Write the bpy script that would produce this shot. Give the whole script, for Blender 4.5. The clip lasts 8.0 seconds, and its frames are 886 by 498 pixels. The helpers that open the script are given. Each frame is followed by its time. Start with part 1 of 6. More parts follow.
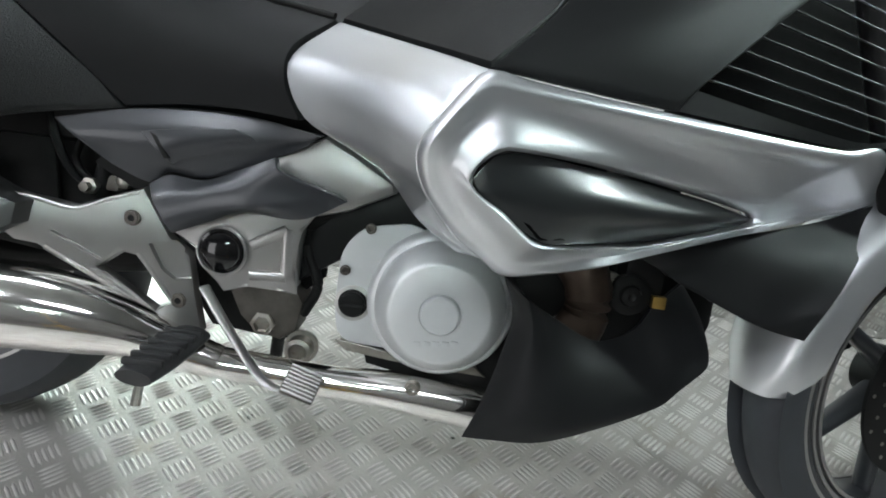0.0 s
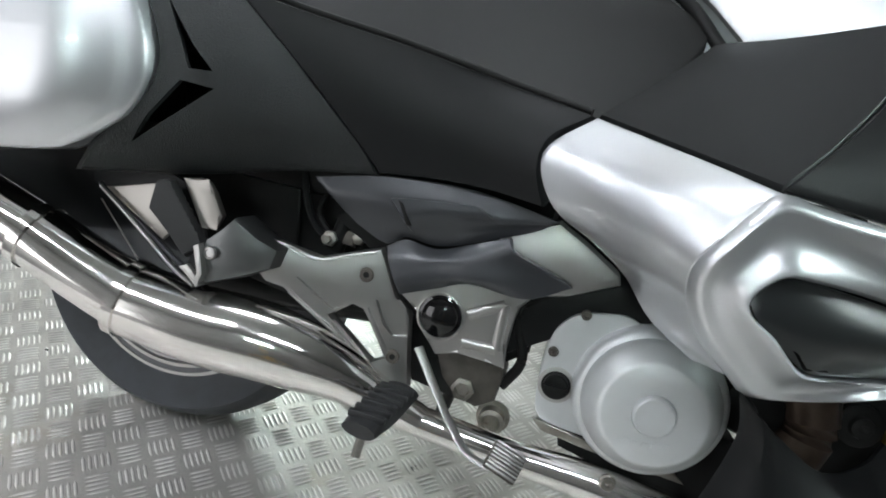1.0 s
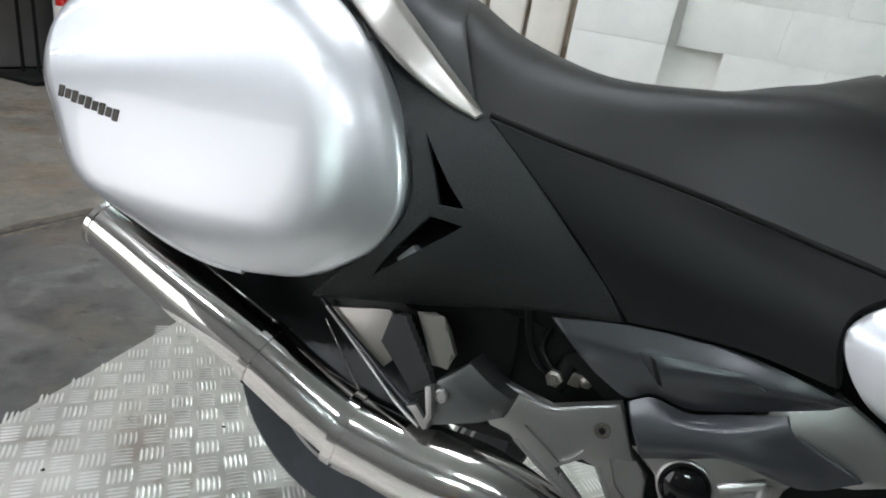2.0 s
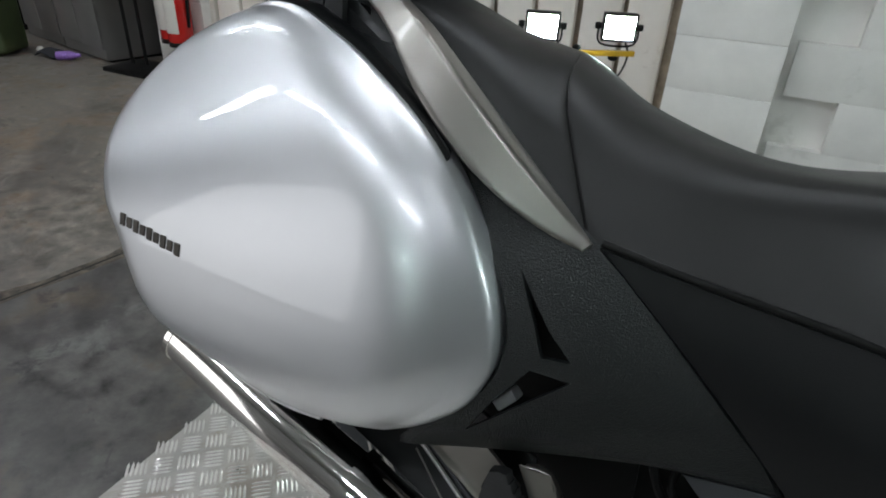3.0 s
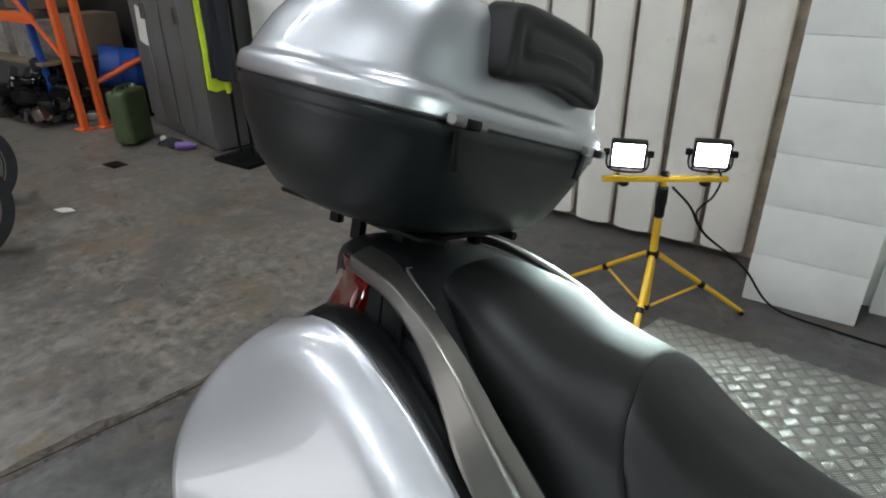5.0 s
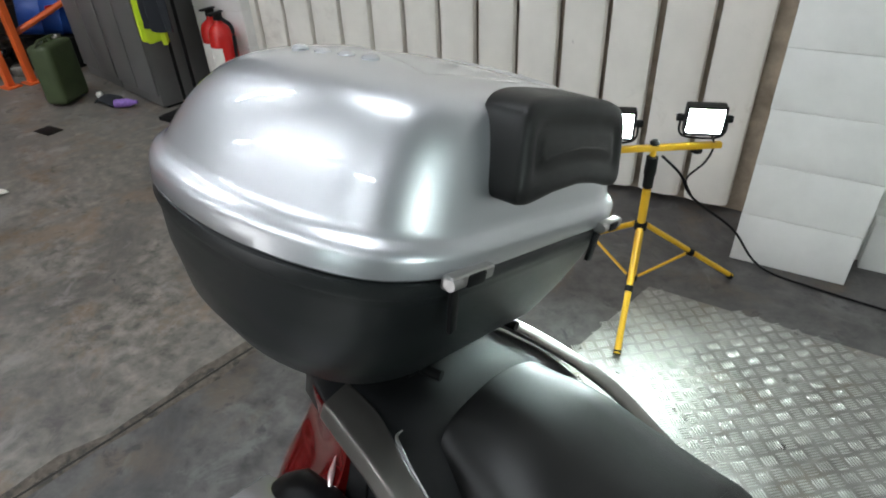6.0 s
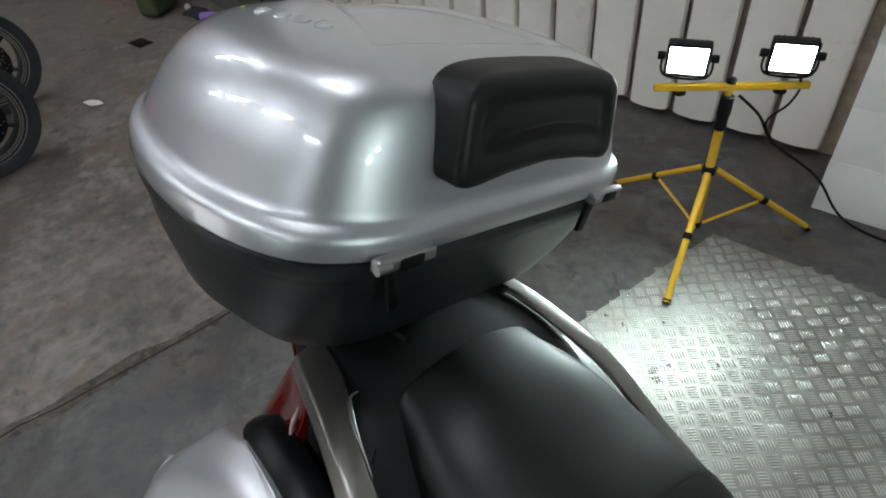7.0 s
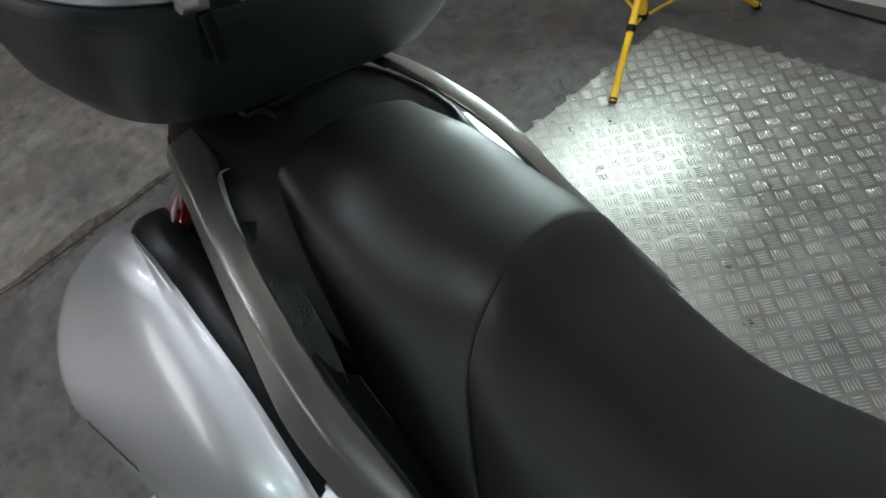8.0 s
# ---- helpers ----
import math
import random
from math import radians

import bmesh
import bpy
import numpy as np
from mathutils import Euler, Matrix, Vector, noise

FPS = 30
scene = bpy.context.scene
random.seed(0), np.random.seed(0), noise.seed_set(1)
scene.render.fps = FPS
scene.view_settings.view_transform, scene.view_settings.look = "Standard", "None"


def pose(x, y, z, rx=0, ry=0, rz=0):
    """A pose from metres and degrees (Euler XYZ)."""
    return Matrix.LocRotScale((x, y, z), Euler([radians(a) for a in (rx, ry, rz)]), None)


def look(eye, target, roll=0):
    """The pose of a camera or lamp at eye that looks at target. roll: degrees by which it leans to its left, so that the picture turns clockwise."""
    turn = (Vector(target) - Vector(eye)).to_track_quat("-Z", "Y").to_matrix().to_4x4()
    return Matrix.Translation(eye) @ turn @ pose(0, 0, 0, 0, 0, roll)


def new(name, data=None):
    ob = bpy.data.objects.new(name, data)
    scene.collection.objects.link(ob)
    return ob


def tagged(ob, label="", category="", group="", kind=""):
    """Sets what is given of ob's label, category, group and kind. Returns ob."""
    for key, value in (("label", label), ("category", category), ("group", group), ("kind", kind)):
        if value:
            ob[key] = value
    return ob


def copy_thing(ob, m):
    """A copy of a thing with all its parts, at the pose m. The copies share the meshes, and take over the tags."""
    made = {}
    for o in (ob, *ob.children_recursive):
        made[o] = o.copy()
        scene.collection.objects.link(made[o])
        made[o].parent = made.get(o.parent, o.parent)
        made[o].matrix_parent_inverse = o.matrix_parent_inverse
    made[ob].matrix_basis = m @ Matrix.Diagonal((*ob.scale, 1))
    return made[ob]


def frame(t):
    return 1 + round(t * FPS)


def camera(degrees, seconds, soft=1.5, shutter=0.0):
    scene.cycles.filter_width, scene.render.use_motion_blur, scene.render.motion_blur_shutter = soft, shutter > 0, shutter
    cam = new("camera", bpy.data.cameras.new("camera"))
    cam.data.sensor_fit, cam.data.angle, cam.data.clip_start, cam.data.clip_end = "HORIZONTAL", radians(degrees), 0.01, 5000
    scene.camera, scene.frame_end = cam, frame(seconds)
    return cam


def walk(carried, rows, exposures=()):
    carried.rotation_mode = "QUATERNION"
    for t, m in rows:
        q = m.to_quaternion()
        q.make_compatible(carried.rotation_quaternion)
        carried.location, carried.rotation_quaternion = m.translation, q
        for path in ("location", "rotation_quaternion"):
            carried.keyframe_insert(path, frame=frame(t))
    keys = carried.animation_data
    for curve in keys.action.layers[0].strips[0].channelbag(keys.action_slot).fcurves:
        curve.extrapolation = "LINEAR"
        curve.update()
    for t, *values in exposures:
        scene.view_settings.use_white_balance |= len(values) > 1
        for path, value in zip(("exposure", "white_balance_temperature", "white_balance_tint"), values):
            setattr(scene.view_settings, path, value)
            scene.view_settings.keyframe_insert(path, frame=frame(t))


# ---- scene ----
cam = camera(72.2, 8.0, soft=1.9)
PATH = [
    (0, (0.062, -0.107, 0.861), (0.287, 1.665, -0.039), 7.2),
    (0.5, (0.0, -0.098, 0.874), (0.012, 1.687, -0.029), 8.0),
    (1, (-0.094, -0.1, 0.896), (-0.244, 1.715, 0.069), 9.7),
    (1.5, (-0.187, -0.086, 0.924), (-0.494, 1.728, 0.139), 11.0),
    (2, (-0.322, -0.034, 0.97), (-0.798, 1.751, 0.202), 9.6),
    (2.2, (-0.362, -0.021, 0.989), (-0.882, 1.75, 0.219), 8.1),
    (3.3, (-0.409, 0.218, 1.179), (-1.217, 1.731, 0.15), 1.6),
    (3.5, (-0.4, 0.23, 1.204), (-1.256, 1.731, 0.198), 1.3),
    (4, (-0.426, 0.297, 1.259), (-1.415, 1.774, 0.342), -0.2),
    (4.5, (-0.455, 0.334, 1.317), (-1.509, 1.807, 0.468), -1.0),
    (4.7, (-0.44, 0.328, 1.365), (-1.496, 1.803, 0.522), -0.1),
    (5.8, (-0.603, 0.502, 1.554), (-1.502, 1.909, 0.453), -3.8),
    (6, (-0.632, 0.568, 1.573), (-1.505, 1.975, 0.451), -2.5),
    (6.5, (-0.613, 0.635, 1.623), (-1.606, 1.939, 0.477), -3.3),
    (7, (-0.543, 0.677, 1.609), (-1.562, 1.782, 0.29), -5.7),
    (7.5, (-0.476, 0.694, 1.571), (-1.452, 1.653, 0.111), -8.6),
    (8, (-0.403, 0.689, 1.515), (-1.209, 1.514, -0.119), -14.2),
]
walk(cam, [(t, look(eye, target, roll)) for t, eye, target, roll in PATH],
     exposures=[(0, 0.82), (1.5, 0.73), (2.2, 0.54), (3.3, -0.1), (4.5, -0.1), (5.6, 0.28), (6.1, 0.28), (6.6, -0.2), (7.1, -0.27), (8, -0.24)])

from mathutils.bvhtree import BVHTree

# ---- light and exposure ----
world = bpy.data.worlds.new("world")
scene.world = world
world.use_nodes = True
world.node_tree.nodes["Background"].inputs["Color"].default_value = (0.5, 0.55, 0.6, 1)
world.node_tree.nodes["Background"].inputs["Strength"].default_value = 0.05
# daylight through the open roller door at the south-west
door = new("door_daylight", bpy.data.lights.new("door_daylight", "AREA"))
door.data.shape, door.data.size, door.data.size_y = "RECTANGLE", 3.0, 2.9
door.data.energy, door.data.color = 56.0, (0.97, 0.98, 1.0)
door.matrix_basis = look((-5.0, -4.12, 1.5), (-5.0, 0.0, 1.5))


# ---- materials ----
def material(name, color, rough=0.5, metal=0.0, coat=0.0, coat_rough=0.05, bump=0.0, bump_scale=200.0, mottle=0.15, mottle_scale=6.0,
             rough_var=0.1, second=None, second_at=0.6, second_scale=3.0, spec=0.5, emit=0.0, transmission=0.0):
    m = bpy.data.materials.new(name)
    m.use_nodes = True
    nt = m.node_tree
    bs = nt.nodes["Principled BSDF"]

    def node(kind, **values):
        n = nt.nodes.new(kind)
        for key, value in values.items():
            n.inputs[key].default_value = value
        return n
    co = nt.nodes.new("ShaderNodeTexCoord")
    big = node("ShaderNodeTexNoise", Scale=mottle_scale, Detail=6.0, Roughness=0.6)
    nt.links.new(co.outputs["Object"], big.inputs["Vector"])
    fine = node("ShaderNodeTexNoise", Scale=bump_scale, Detail=3.0, Roughness=0.55)
    nt.links.new(co.outputs["Object"], fine.inputs["Vector"])
    # two scales of tone
    ramp = nt.nodes.new("ShaderNodeMapRange")
    ramp.inputs["From Min"].default_value, ramp.inputs["From Max"].default_value = 0.3, 0.7
    ramp.inputs["To Min"].default_value, ramp.inputs["To Max"].default_value = 1 - mottle, 1 + mottle
    nt.links.new(big.outputs["Fac"], ramp.inputs["Value"])
    mul = nt.nodes.new("ShaderNodeMix")
    mul.data_type, mul.blend_type = "RGBA", "MULTIPLY"
    mul.inputs["Factor"].default_value = 1.0
    mul.inputs["A"].default_value = (*color, 1)
    comb = nt.nodes.new("ShaderNodeCombineColor")
    for i in range(3):
        nt.links.new(ramp.outputs["Result"], comb.inputs[i])
    nt.links.new(comb.outputs["Color"], mul.inputs["B"])
    tone = mul.outputs["Result"]
    if second:
        pat = node("ShaderNodeTexNoise", Scale=second_scale, Detail=8.0, Roughness=0.65)
        nt.links.new(co.outputs["Object"], pat.inputs["Vector"])
        edge = nt.nodes.new("ShaderNodeMapRange")
        edge.inputs["From Min"].default_value, edge.inputs["From Max"].default_value = second_at, second_at + 0.12
        nt.links.new(pat.outputs["Fac"], edge.inputs["Value"])
        mix = nt.nodes.new("ShaderNodeMix")
        mix.data_type = "RGBA"
        mix.inputs["B"].default_value = (*second, 1)
        nt.links.new(edge.outputs["Result"], mix.inputs["Factor"])
        nt.links.new(tone, mix.inputs["A"])
        tone = mix.outputs["Result"]
    nt.links.new(tone, bs.inputs["Base Color"])
    rr = nt.nodes.new("ShaderNodeMapRange")
    rr.inputs["From Min"].default_value, rr.inputs["From Max"].default_value = 0.3, 0.7
    rr.inputs["To Min"].default_value, rr.inputs["To Max"].default_value = rough * (1 - rough_var), min(1.0, rough * (1 + rough_var))
    nt.links.new(big.outputs["Fac"], rr.inputs["Value"])
    nt.links.new(rr.outputs["Result"], bs.inputs["Roughness"])
    bs.inputs["Metallic"].default_value = metal
    bs.inputs["Specular IOR Level"].default_value = spec
    bs.inputs["Coat Weight"].default_value = coat
    bs.inputs["Coat Roughness"].default_value = coat_rough
    if transmission:
        bs.inputs["Transmission Weight"].default_value = transmission
    if bump:
        bn = nt.nodes.new("ShaderNodeBump")
        bn.inputs["Strength"].default_value = bump
        bn.inputs["Distance"].default_value = 0.002
        nt.links.new(fine.outputs["Fac"], bn.inputs["Height"])
        nt.links.new(bn.outputs["Normal"], bs.inputs["Normal"])
    if emit:
        bs.inputs["Emission Color"].default_value = (*color, 1)
        bs.inputs["Emission Strength"].default_value = emit
    return m


SILVER = material("silver_paint", (0.66, 0.67, 0.695), 0.40, 0.86, coat=1.0, coat_rough=0.02, mottle=0.02, rough_var=0.04, bump=0.05, bump_scale=1500)
SILVER_DULL = material("cast_silver_paint", (0.43, 0.42, 0.41), 0.33, 0.9, bump=0.14, bump_scale=500, mottle=0.08)
GRIME = material("grimy_casting", (0.10, 0.09, 0.08), 0.45, 0.6, bump=0.3, bump_scale=200, mottle=0.35, mottle_scale=25)
ENGINE = material("engine_silver", (0.60, 0.61, 0.62), 0.38, 0.5, bump=0.15, bump_scale=700, mottle=0.08)
CHROME = material("chrome", (0.82, 0.8, 0.77), 0.11, 1.0, mottle=0.05, rough_var=0.4)
STEEL = material("worn_steel", (0.35, 0.33, 0.3), 0.35, 1.0, mottle=0.25, mottle_scale=40, second=(0.16, 0.11, 0.08), second_scale=60)
SATIN = material("satin_dark_grey", (0.0102, 0.0106, 0.0112), 0.42, 0.0, bump=0.16, bump_scale=700, mottle=0.12, spec=0.165)
GLOSS = material("gloss_black", (0.004, 0.004, 0.0045), 0.07, mottle=0.05)
GREY = material("graphite_paint", (0.034, 0.036, 0.041), 0.34, 0.3, coat=0.3, coat_rough=0.2, mottle=0.05)
GRAPHITE = material("satin_graphite_plastic", (0.014, 0.0145, 0.0155), 0.42, bump=0.08, bump_scale=900, mottle=0.08, spec=0.36)
DARK = material("black_plastic", (0.0045, 0.005, 0.0055), 0.34, mottle=0.1, bump=0.12, bump_scale=600, spec=0.25)
BOX_BLACK = material("matt_black_box_plastic", (0.0142, 0.0168, 0.0175), 0.36, mottle=0.12, bump=0.2, bump_scale=700, spec=0.62)
GRAIN = material("grained_black_plastic", (0.0075, 0.0092, 0.0098), 0.34, bump=0.8, bump_scale=520, mottle=0.1, spec=0.42)
BLACK = material("black_metal", (0.006, 0.006, 0.006), 0.5, mottle=0.3, spec=0.2)
# near-black colour that carries the shade inside openings
SHADED_DEPTH = material("shaded_depth_black", (0.002, 0.002, 0.002), 0.8, mottle=0.1, spec=0.05)
CAST_DARK = material("gunmetal_casting", (0.17, 0.175, 0.175), 0.34, 0.9, bump=0.14, bump_scale=500, mottle=0.12)
RUBBER = material("rubber", (0.032, 0.035, 0.041), 0.6, mottle=0.25, mottle_scale=20, bump=0.2, bump_scale=400)
PEG = material("footrest_rubber", (0.016, 0.016, 0.017), 0.55, mottle=0.2, mottle_scale=30, bump=0.2, bump_scale=400)
VINYL = material("seat_vinyl", (0.0041, 0.0040, 0.0040), 0.43, bump=0.12, bump_scale=900, mottle=0.25, spec=0.44, rough_var=0.25)
BRONZE = material("bronze_grey_paint", (0.27, 0.255, 0.236), 0.33, 0.86, coat=0.3, mottle=0.04)
CLEAR_EDGE = material("pale_lens_edge", (0.55, 0.36, 0.35), 0.15, coat=0.6, mottle=0.05)
RED = material("red_lens", (0.13, 0.004, 0.004), 0.12, coat=0.5, mottle=0.05)
SMOKE = material("smoked_lens", (0.014, 0.016, 0.017), 0.36, 0.0, coat=0.25, coat_rough=0.16, mottle=0.05)
BROWN = material("heat_stained_pipe", (0.075, 0.052, 0.04), 0.4, 0.7, mottle=0.3, mottle_scale=25)
BRASS = material("brass", (0.5, 0.33, 0.1), 0.3, 1.0, mottle=0.2)


# ---- mesh tools ----
def spline(points, n, closed=False, even=True):
    """n points along a smooth curve through the given ones, evenly spaced or stepping evenly from point to point."""
    p = np.array(points, float)
    k = len(p)
    if k == 1:
        return np.repeat(p, n, 0)
    if closed:
        q = np.vstack([p[-1], p, p[0], p[1]])
        segs = k
    else:
        q = np.vstack([2 * p[0] - p[1], p, 2 * p[-1] - p[-2]])
        segs = k - 1
    out = []
    for i in range(segs):
        a, b, c, d = q[i:i + 4]
        for t in np.linspace(0, 1, 16, endpoint=False):
            out.append(0.5 * (2 * b + (c - a) * t + (2 * a - 5 * b + 4 * c - d) * t * t + (3 * b - a - 3 * c + d) * t ** 3))
    out.append(q[1] if closed else q[-2])
    out = np.array(out)
    s = np.concatenate([[0], np.cumsum(np.linalg.norm(np.diff(out, axis=0), axis=1))]) if even else np.arange(len(out), dtype=float)
    at = np.linspace(0, s[-1], n + 1)[:-1] if closed else np.linspace(0, s[-1], n)
    return np.column_stack([np.interp(at, s, out[:, j]) for j in range(p.shape[1])])


def mesh_of(verts, faces):
    bm = bmesh.new()
    vs = [bm.verts.new(tuple(v)) for v in verts]
    for f in faces:
        try:
            bm.faces.new([vs[i] for i in f])
        except ValueError:
            pass
    return bm


def part(name, bm, mat, parent=None, label="", sharp=38, smooth=True):
    """Links a bmesh as one mesh object under a thing or a part."""
    me = bpy.data.meshes.new(name)
    bmesh.ops.remove_doubles(bm, verts=bm.verts, dist=1e-6)
    bmesh.ops.recalc_face_normals(bm, faces=bm.faces)
    bm.to_mesh(me)
    bm.free()
    if smooth:
        me.polygons.foreach_set("use_smooth", [True] * len(me.polygons))
        me.set_sharp_from_angle(angle=radians(sharp))
    me.materials.append(mat)
    ob = new(name, me)
    if parent:
        ob.parent = parent
    if label:
        ob["label"] = label
    return ob


def thing(name, label, category, group="", m=None):
    ob = new(name)
    ob.empty_display_size = 0.1
    if m is not None:
        ob.matrix_basis = m
    return tagged(ob, label, category, group)


def patch(rows, nu=24, nv=16, thick=0.004, out=(0, -1, 0), back=None, roll=0.0015):
    """A formed panel: a smooth surface through rows of points, with a rolled rim and a back. back: the way in which its rim goes."""
    e = 0.012
    us = np.concatenate([[0], [e], np.linspace(0, 1, nu)[1:-1], [1 - e], [1]])
    g = np.array([spline(r, 101) for r in rows])
    idx = np.round(us * 100).astype(int)
    idx[1], idx[-2] = 1, 99
    g = g[:, idx]
    h = np.array([spline(g[:, j], 101) for j in range(g.shape[1])])
    vs = np.round(np.concatenate([[0], [e], np.linspace(0, 1, nv)[1:-1], [1 - e], [1]]) * 100).astype(int)
    vs[1], vs[-2] = 1, 99
    h = h[:, vs]
    a, b = h.shape[:2]
    nrm = np.cross(np.gradient(h, axis=0), np.gradient(h, axis=1))
    nrm /= np.maximum(np.linalg.norm(nrm, axis=2, keepdims=True), 1e-9)
    if (nrm.reshape(-1, 3) @ np.array(out, float)).mean() < 0:
        nrm = -nrm
    rim = np.zeros((a, b), bool)
    rim[0], rim[-1], rim[:, 0], rim[:, -1] = True, True, True, True
    h[rim] -= nrm[rim] * roll
    way = -nrm if back is None else np.broadcast_to(np.array(back, float), nrm.shape)
    low = h + way * thick
    verts = np.vstack([h.reshape(-1, 3), low.reshape(-1, 3)])
    faces = []
    k = a * b
    for i in range(a - 1):
        for j in range(b - 1):
            q = (i * b + j, i * b + j + 1, (i + 1) * b + j + 1, (i + 1) * b + j)
            faces.append(q)
            faces.append(tuple(v + k for v in reversed(q)))
    loop = [j for j in range(b)] + [i * b + b - 1 for i in range(1, a)] + [(a - 1) * b + j for j in range(b - 2, -1, -1)] + [i * b for i in range(a - 2, 0, -1)]
    for p, q in zip(loop, loop[1:] + loop[:1]):
        faces.append((p, p + k, q + k, q))
    return mesh_of(verts, faces)


def loft(rings, n=32, m=0, caps=True, raw=False):
    """A body through closed rings of points; raw: the rings' own points are kept."""
    g = np.array(rings, float) if raw else np.array([spline(r, n, closed=True) for r in rings])
    n = g.shape[1]
    if m:
        g = np.array([spline(g[:, j], m) for j in range(n)]).transpose(1, 0, 2)
    a = len(g)
    verts = list(g.reshape(-1, 3))
    faces = [(i * n + j, i * n + (j + 1) % n, (i + 1) * n + (j + 1) % n, (i + 1) * n + j) for i in range(a - 1) for j in range(n)]
    if caps:
        for base, flip in ((0, True), ((a - 1) * n, False)):
            verts.append(np.mean(g[0 if flip else -1], axis=0))
            c = len(verts) - 1
            faces += [(base + j, base + (j + 1) % n, c) for j in range(n)]
    return mesh_of(verts, faces)


def frames_along(p):
    t = np.gradient(p, axis=0)
    t /= np.maximum(np.linalg.norm(t, axis=1, keepdims=True), 1e-9)
    ref = np.array([0, 0, 1.0]) if abs(t[0][2]) < 0.9 else np.array([1.0, 0, 0])
    us, ws = [], []
    for d in t:
        u = np.cross(d, ref)
        if np.linalg.norm(u) < 1e-3:
            u = us[-1] if us else np.cross(d, (0, 1, 0))
        u /= np.linalg.norm(u)
        us.append(u)
        ws.append(np.cross(u, d))
    return np.array(us), np.array(ws)


def tube(points, radius, seg=14, n=24, flat=1.0, caps=True):
    """A pipe along a smooth path; radius: one, or one for each point; flat: its height against its width."""
    p = spline(points, n) if len(points) > 2 else np.linspace(points[0], points[1], max(2, n if isinstance(radius, (list, tuple)) else 2))
    r = np.full(len(p), radius) if not isinstance(radius, (list, tuple)) else spline([(v,) for v in radius], len(p), even=False)[:, 0]
    u, w = frames_along(p)
    ang = np.linspace(0, 2 * np.pi, seg, endpoint=False)
    rings = [p[i] + r[i] * (np.cos(ang)[:, None] * u[i] + flat * np.sin(ang)[:, None] * w[i]) for i in range(len(p))]
    verts = list(np.vstack(rings))
    a = len(p)
    faces = [(i * seg + j, i * seg + (j + 1) % seg, (i + 1) * seg + (j + 1) % seg, (i + 1) * seg + j) for i in range(a - 1) for j in range(seg)]
    if caps:
        faces += [tuple(range(seg)), tuple(range((a - 1) * seg, a * seg))]
    return mesh_of(verts, faces)


def lathe(profile, origin=(0, 0, 0), axis=(0, -1, 0), seg=40, caps=True):
    """A turned body: rows of radius and height along the axis."""
    d = Vector(axis).normalized()
    q = Vector((0, 0, 1)).rotation_difference(d)
    verts, faces = [], []
    for r, h in profile:
        for k in range(seg):
            a = 2 * math.pi * k / seg
            verts.append(Vector(origin) + q @ Vector((r * math.cos(a), r * math.sin(a), h)))
    for i in range(len(profile) - 1):
        for k in range(seg):
            faces.append((i * seg + k, i * seg + (k + 1) % seg, (i + 1) * seg + (k + 1) % seg, (i + 1) * seg + k))
    for i in (0, len(profile) - 1):
        if caps and profile[i][0] > 1e-5:
            faces.append(tuple(range(i * seg, (i + 1) * seg)))
    return mesh_of(verts, faces)


def prism(outline, depth, thick, holes=(), bevel=0.003, round_n=0):
    """A plate cut to an outline in x and z, standing across y; depth(x, z) gives its outer face."""
    bm = bmesh.new()
    fronts, edges = [], []
    for loop in (outline, *holes):
        pts = [tuple(p) for p in (spline(loop, round_n, closed=True) if round_n else loop)]
        f = [bm.verts.new((x, depth(x, z), z)) for x, z in pts]
        fronts.append(f)
        edges += [bm.edges.new((a, b)) for a, b in zip(f, f[1:] + f[:1])]
    bmesh.ops.triangle_fill(bm, edges=edges, use_beauty=True, use_dissolve=False)
    front_faces = list(bm.faces)
    copy = {}
    for v in list(bm.verts):
        copy[v] = bm.verts.new((v.co.x, v.co.y + thick, v.co.z))
    for f in front_faces:
        bm.faces.new([copy[v] for v in reversed(f.verts)])
    for f in fronts:
        for a, b in zip(f, f[1:] + f[:1]):
            bm.faces.new((a, copy[a], copy[b], b))
    if bevel:
        bmesh.ops.bevel(bm, geom=edges, offset=bevel, segments=2, profile=0.6, affect="EDGES", clamp_overlap=True)
    return bm


def box(cx, cy, cz, sx, sy, sz, bevel=0.003, m=None, seg=2):
    bm = bmesh.new()
    bmesh.ops.create_cube(bm, size=1.0)
    for v in bm.verts:
        v.co = Vector((cx + v.co.x * sx, cy + v.co.y * sy, cz + v.co.z * sz))
    if bevel:
        bmesh.ops.bevel(bm, geom=list(bm.edges), offset=bevel, segments=seg, profile=0.6, affect="EDGES", clamp_overlap=True)
    if m is not None:
        bm.transform(m)
    return bm


def joined(*bms):
    out = bmesh.new()
    for b in bms:
        me = bpy.data.meshes.new("tmp")
        b.to_mesh(me)
        b.free()
        out.from_mesh(me)
        bpy.data.meshes.remove(me)
    return out


def bolt(x, y, z, r=0.008, h=0.005, axis=(0, -1, 0)):
    """A socket bolt head with its hollow."""
    return lathe([(r * 1.25, 0), (r * 1.25, h * 0.4), (r, h * 0.5), (r, h), (r * 0.55, h), (r * 0.5, h * 0.3), (0, h * 0.3)], (x, y, z), axis, 20)


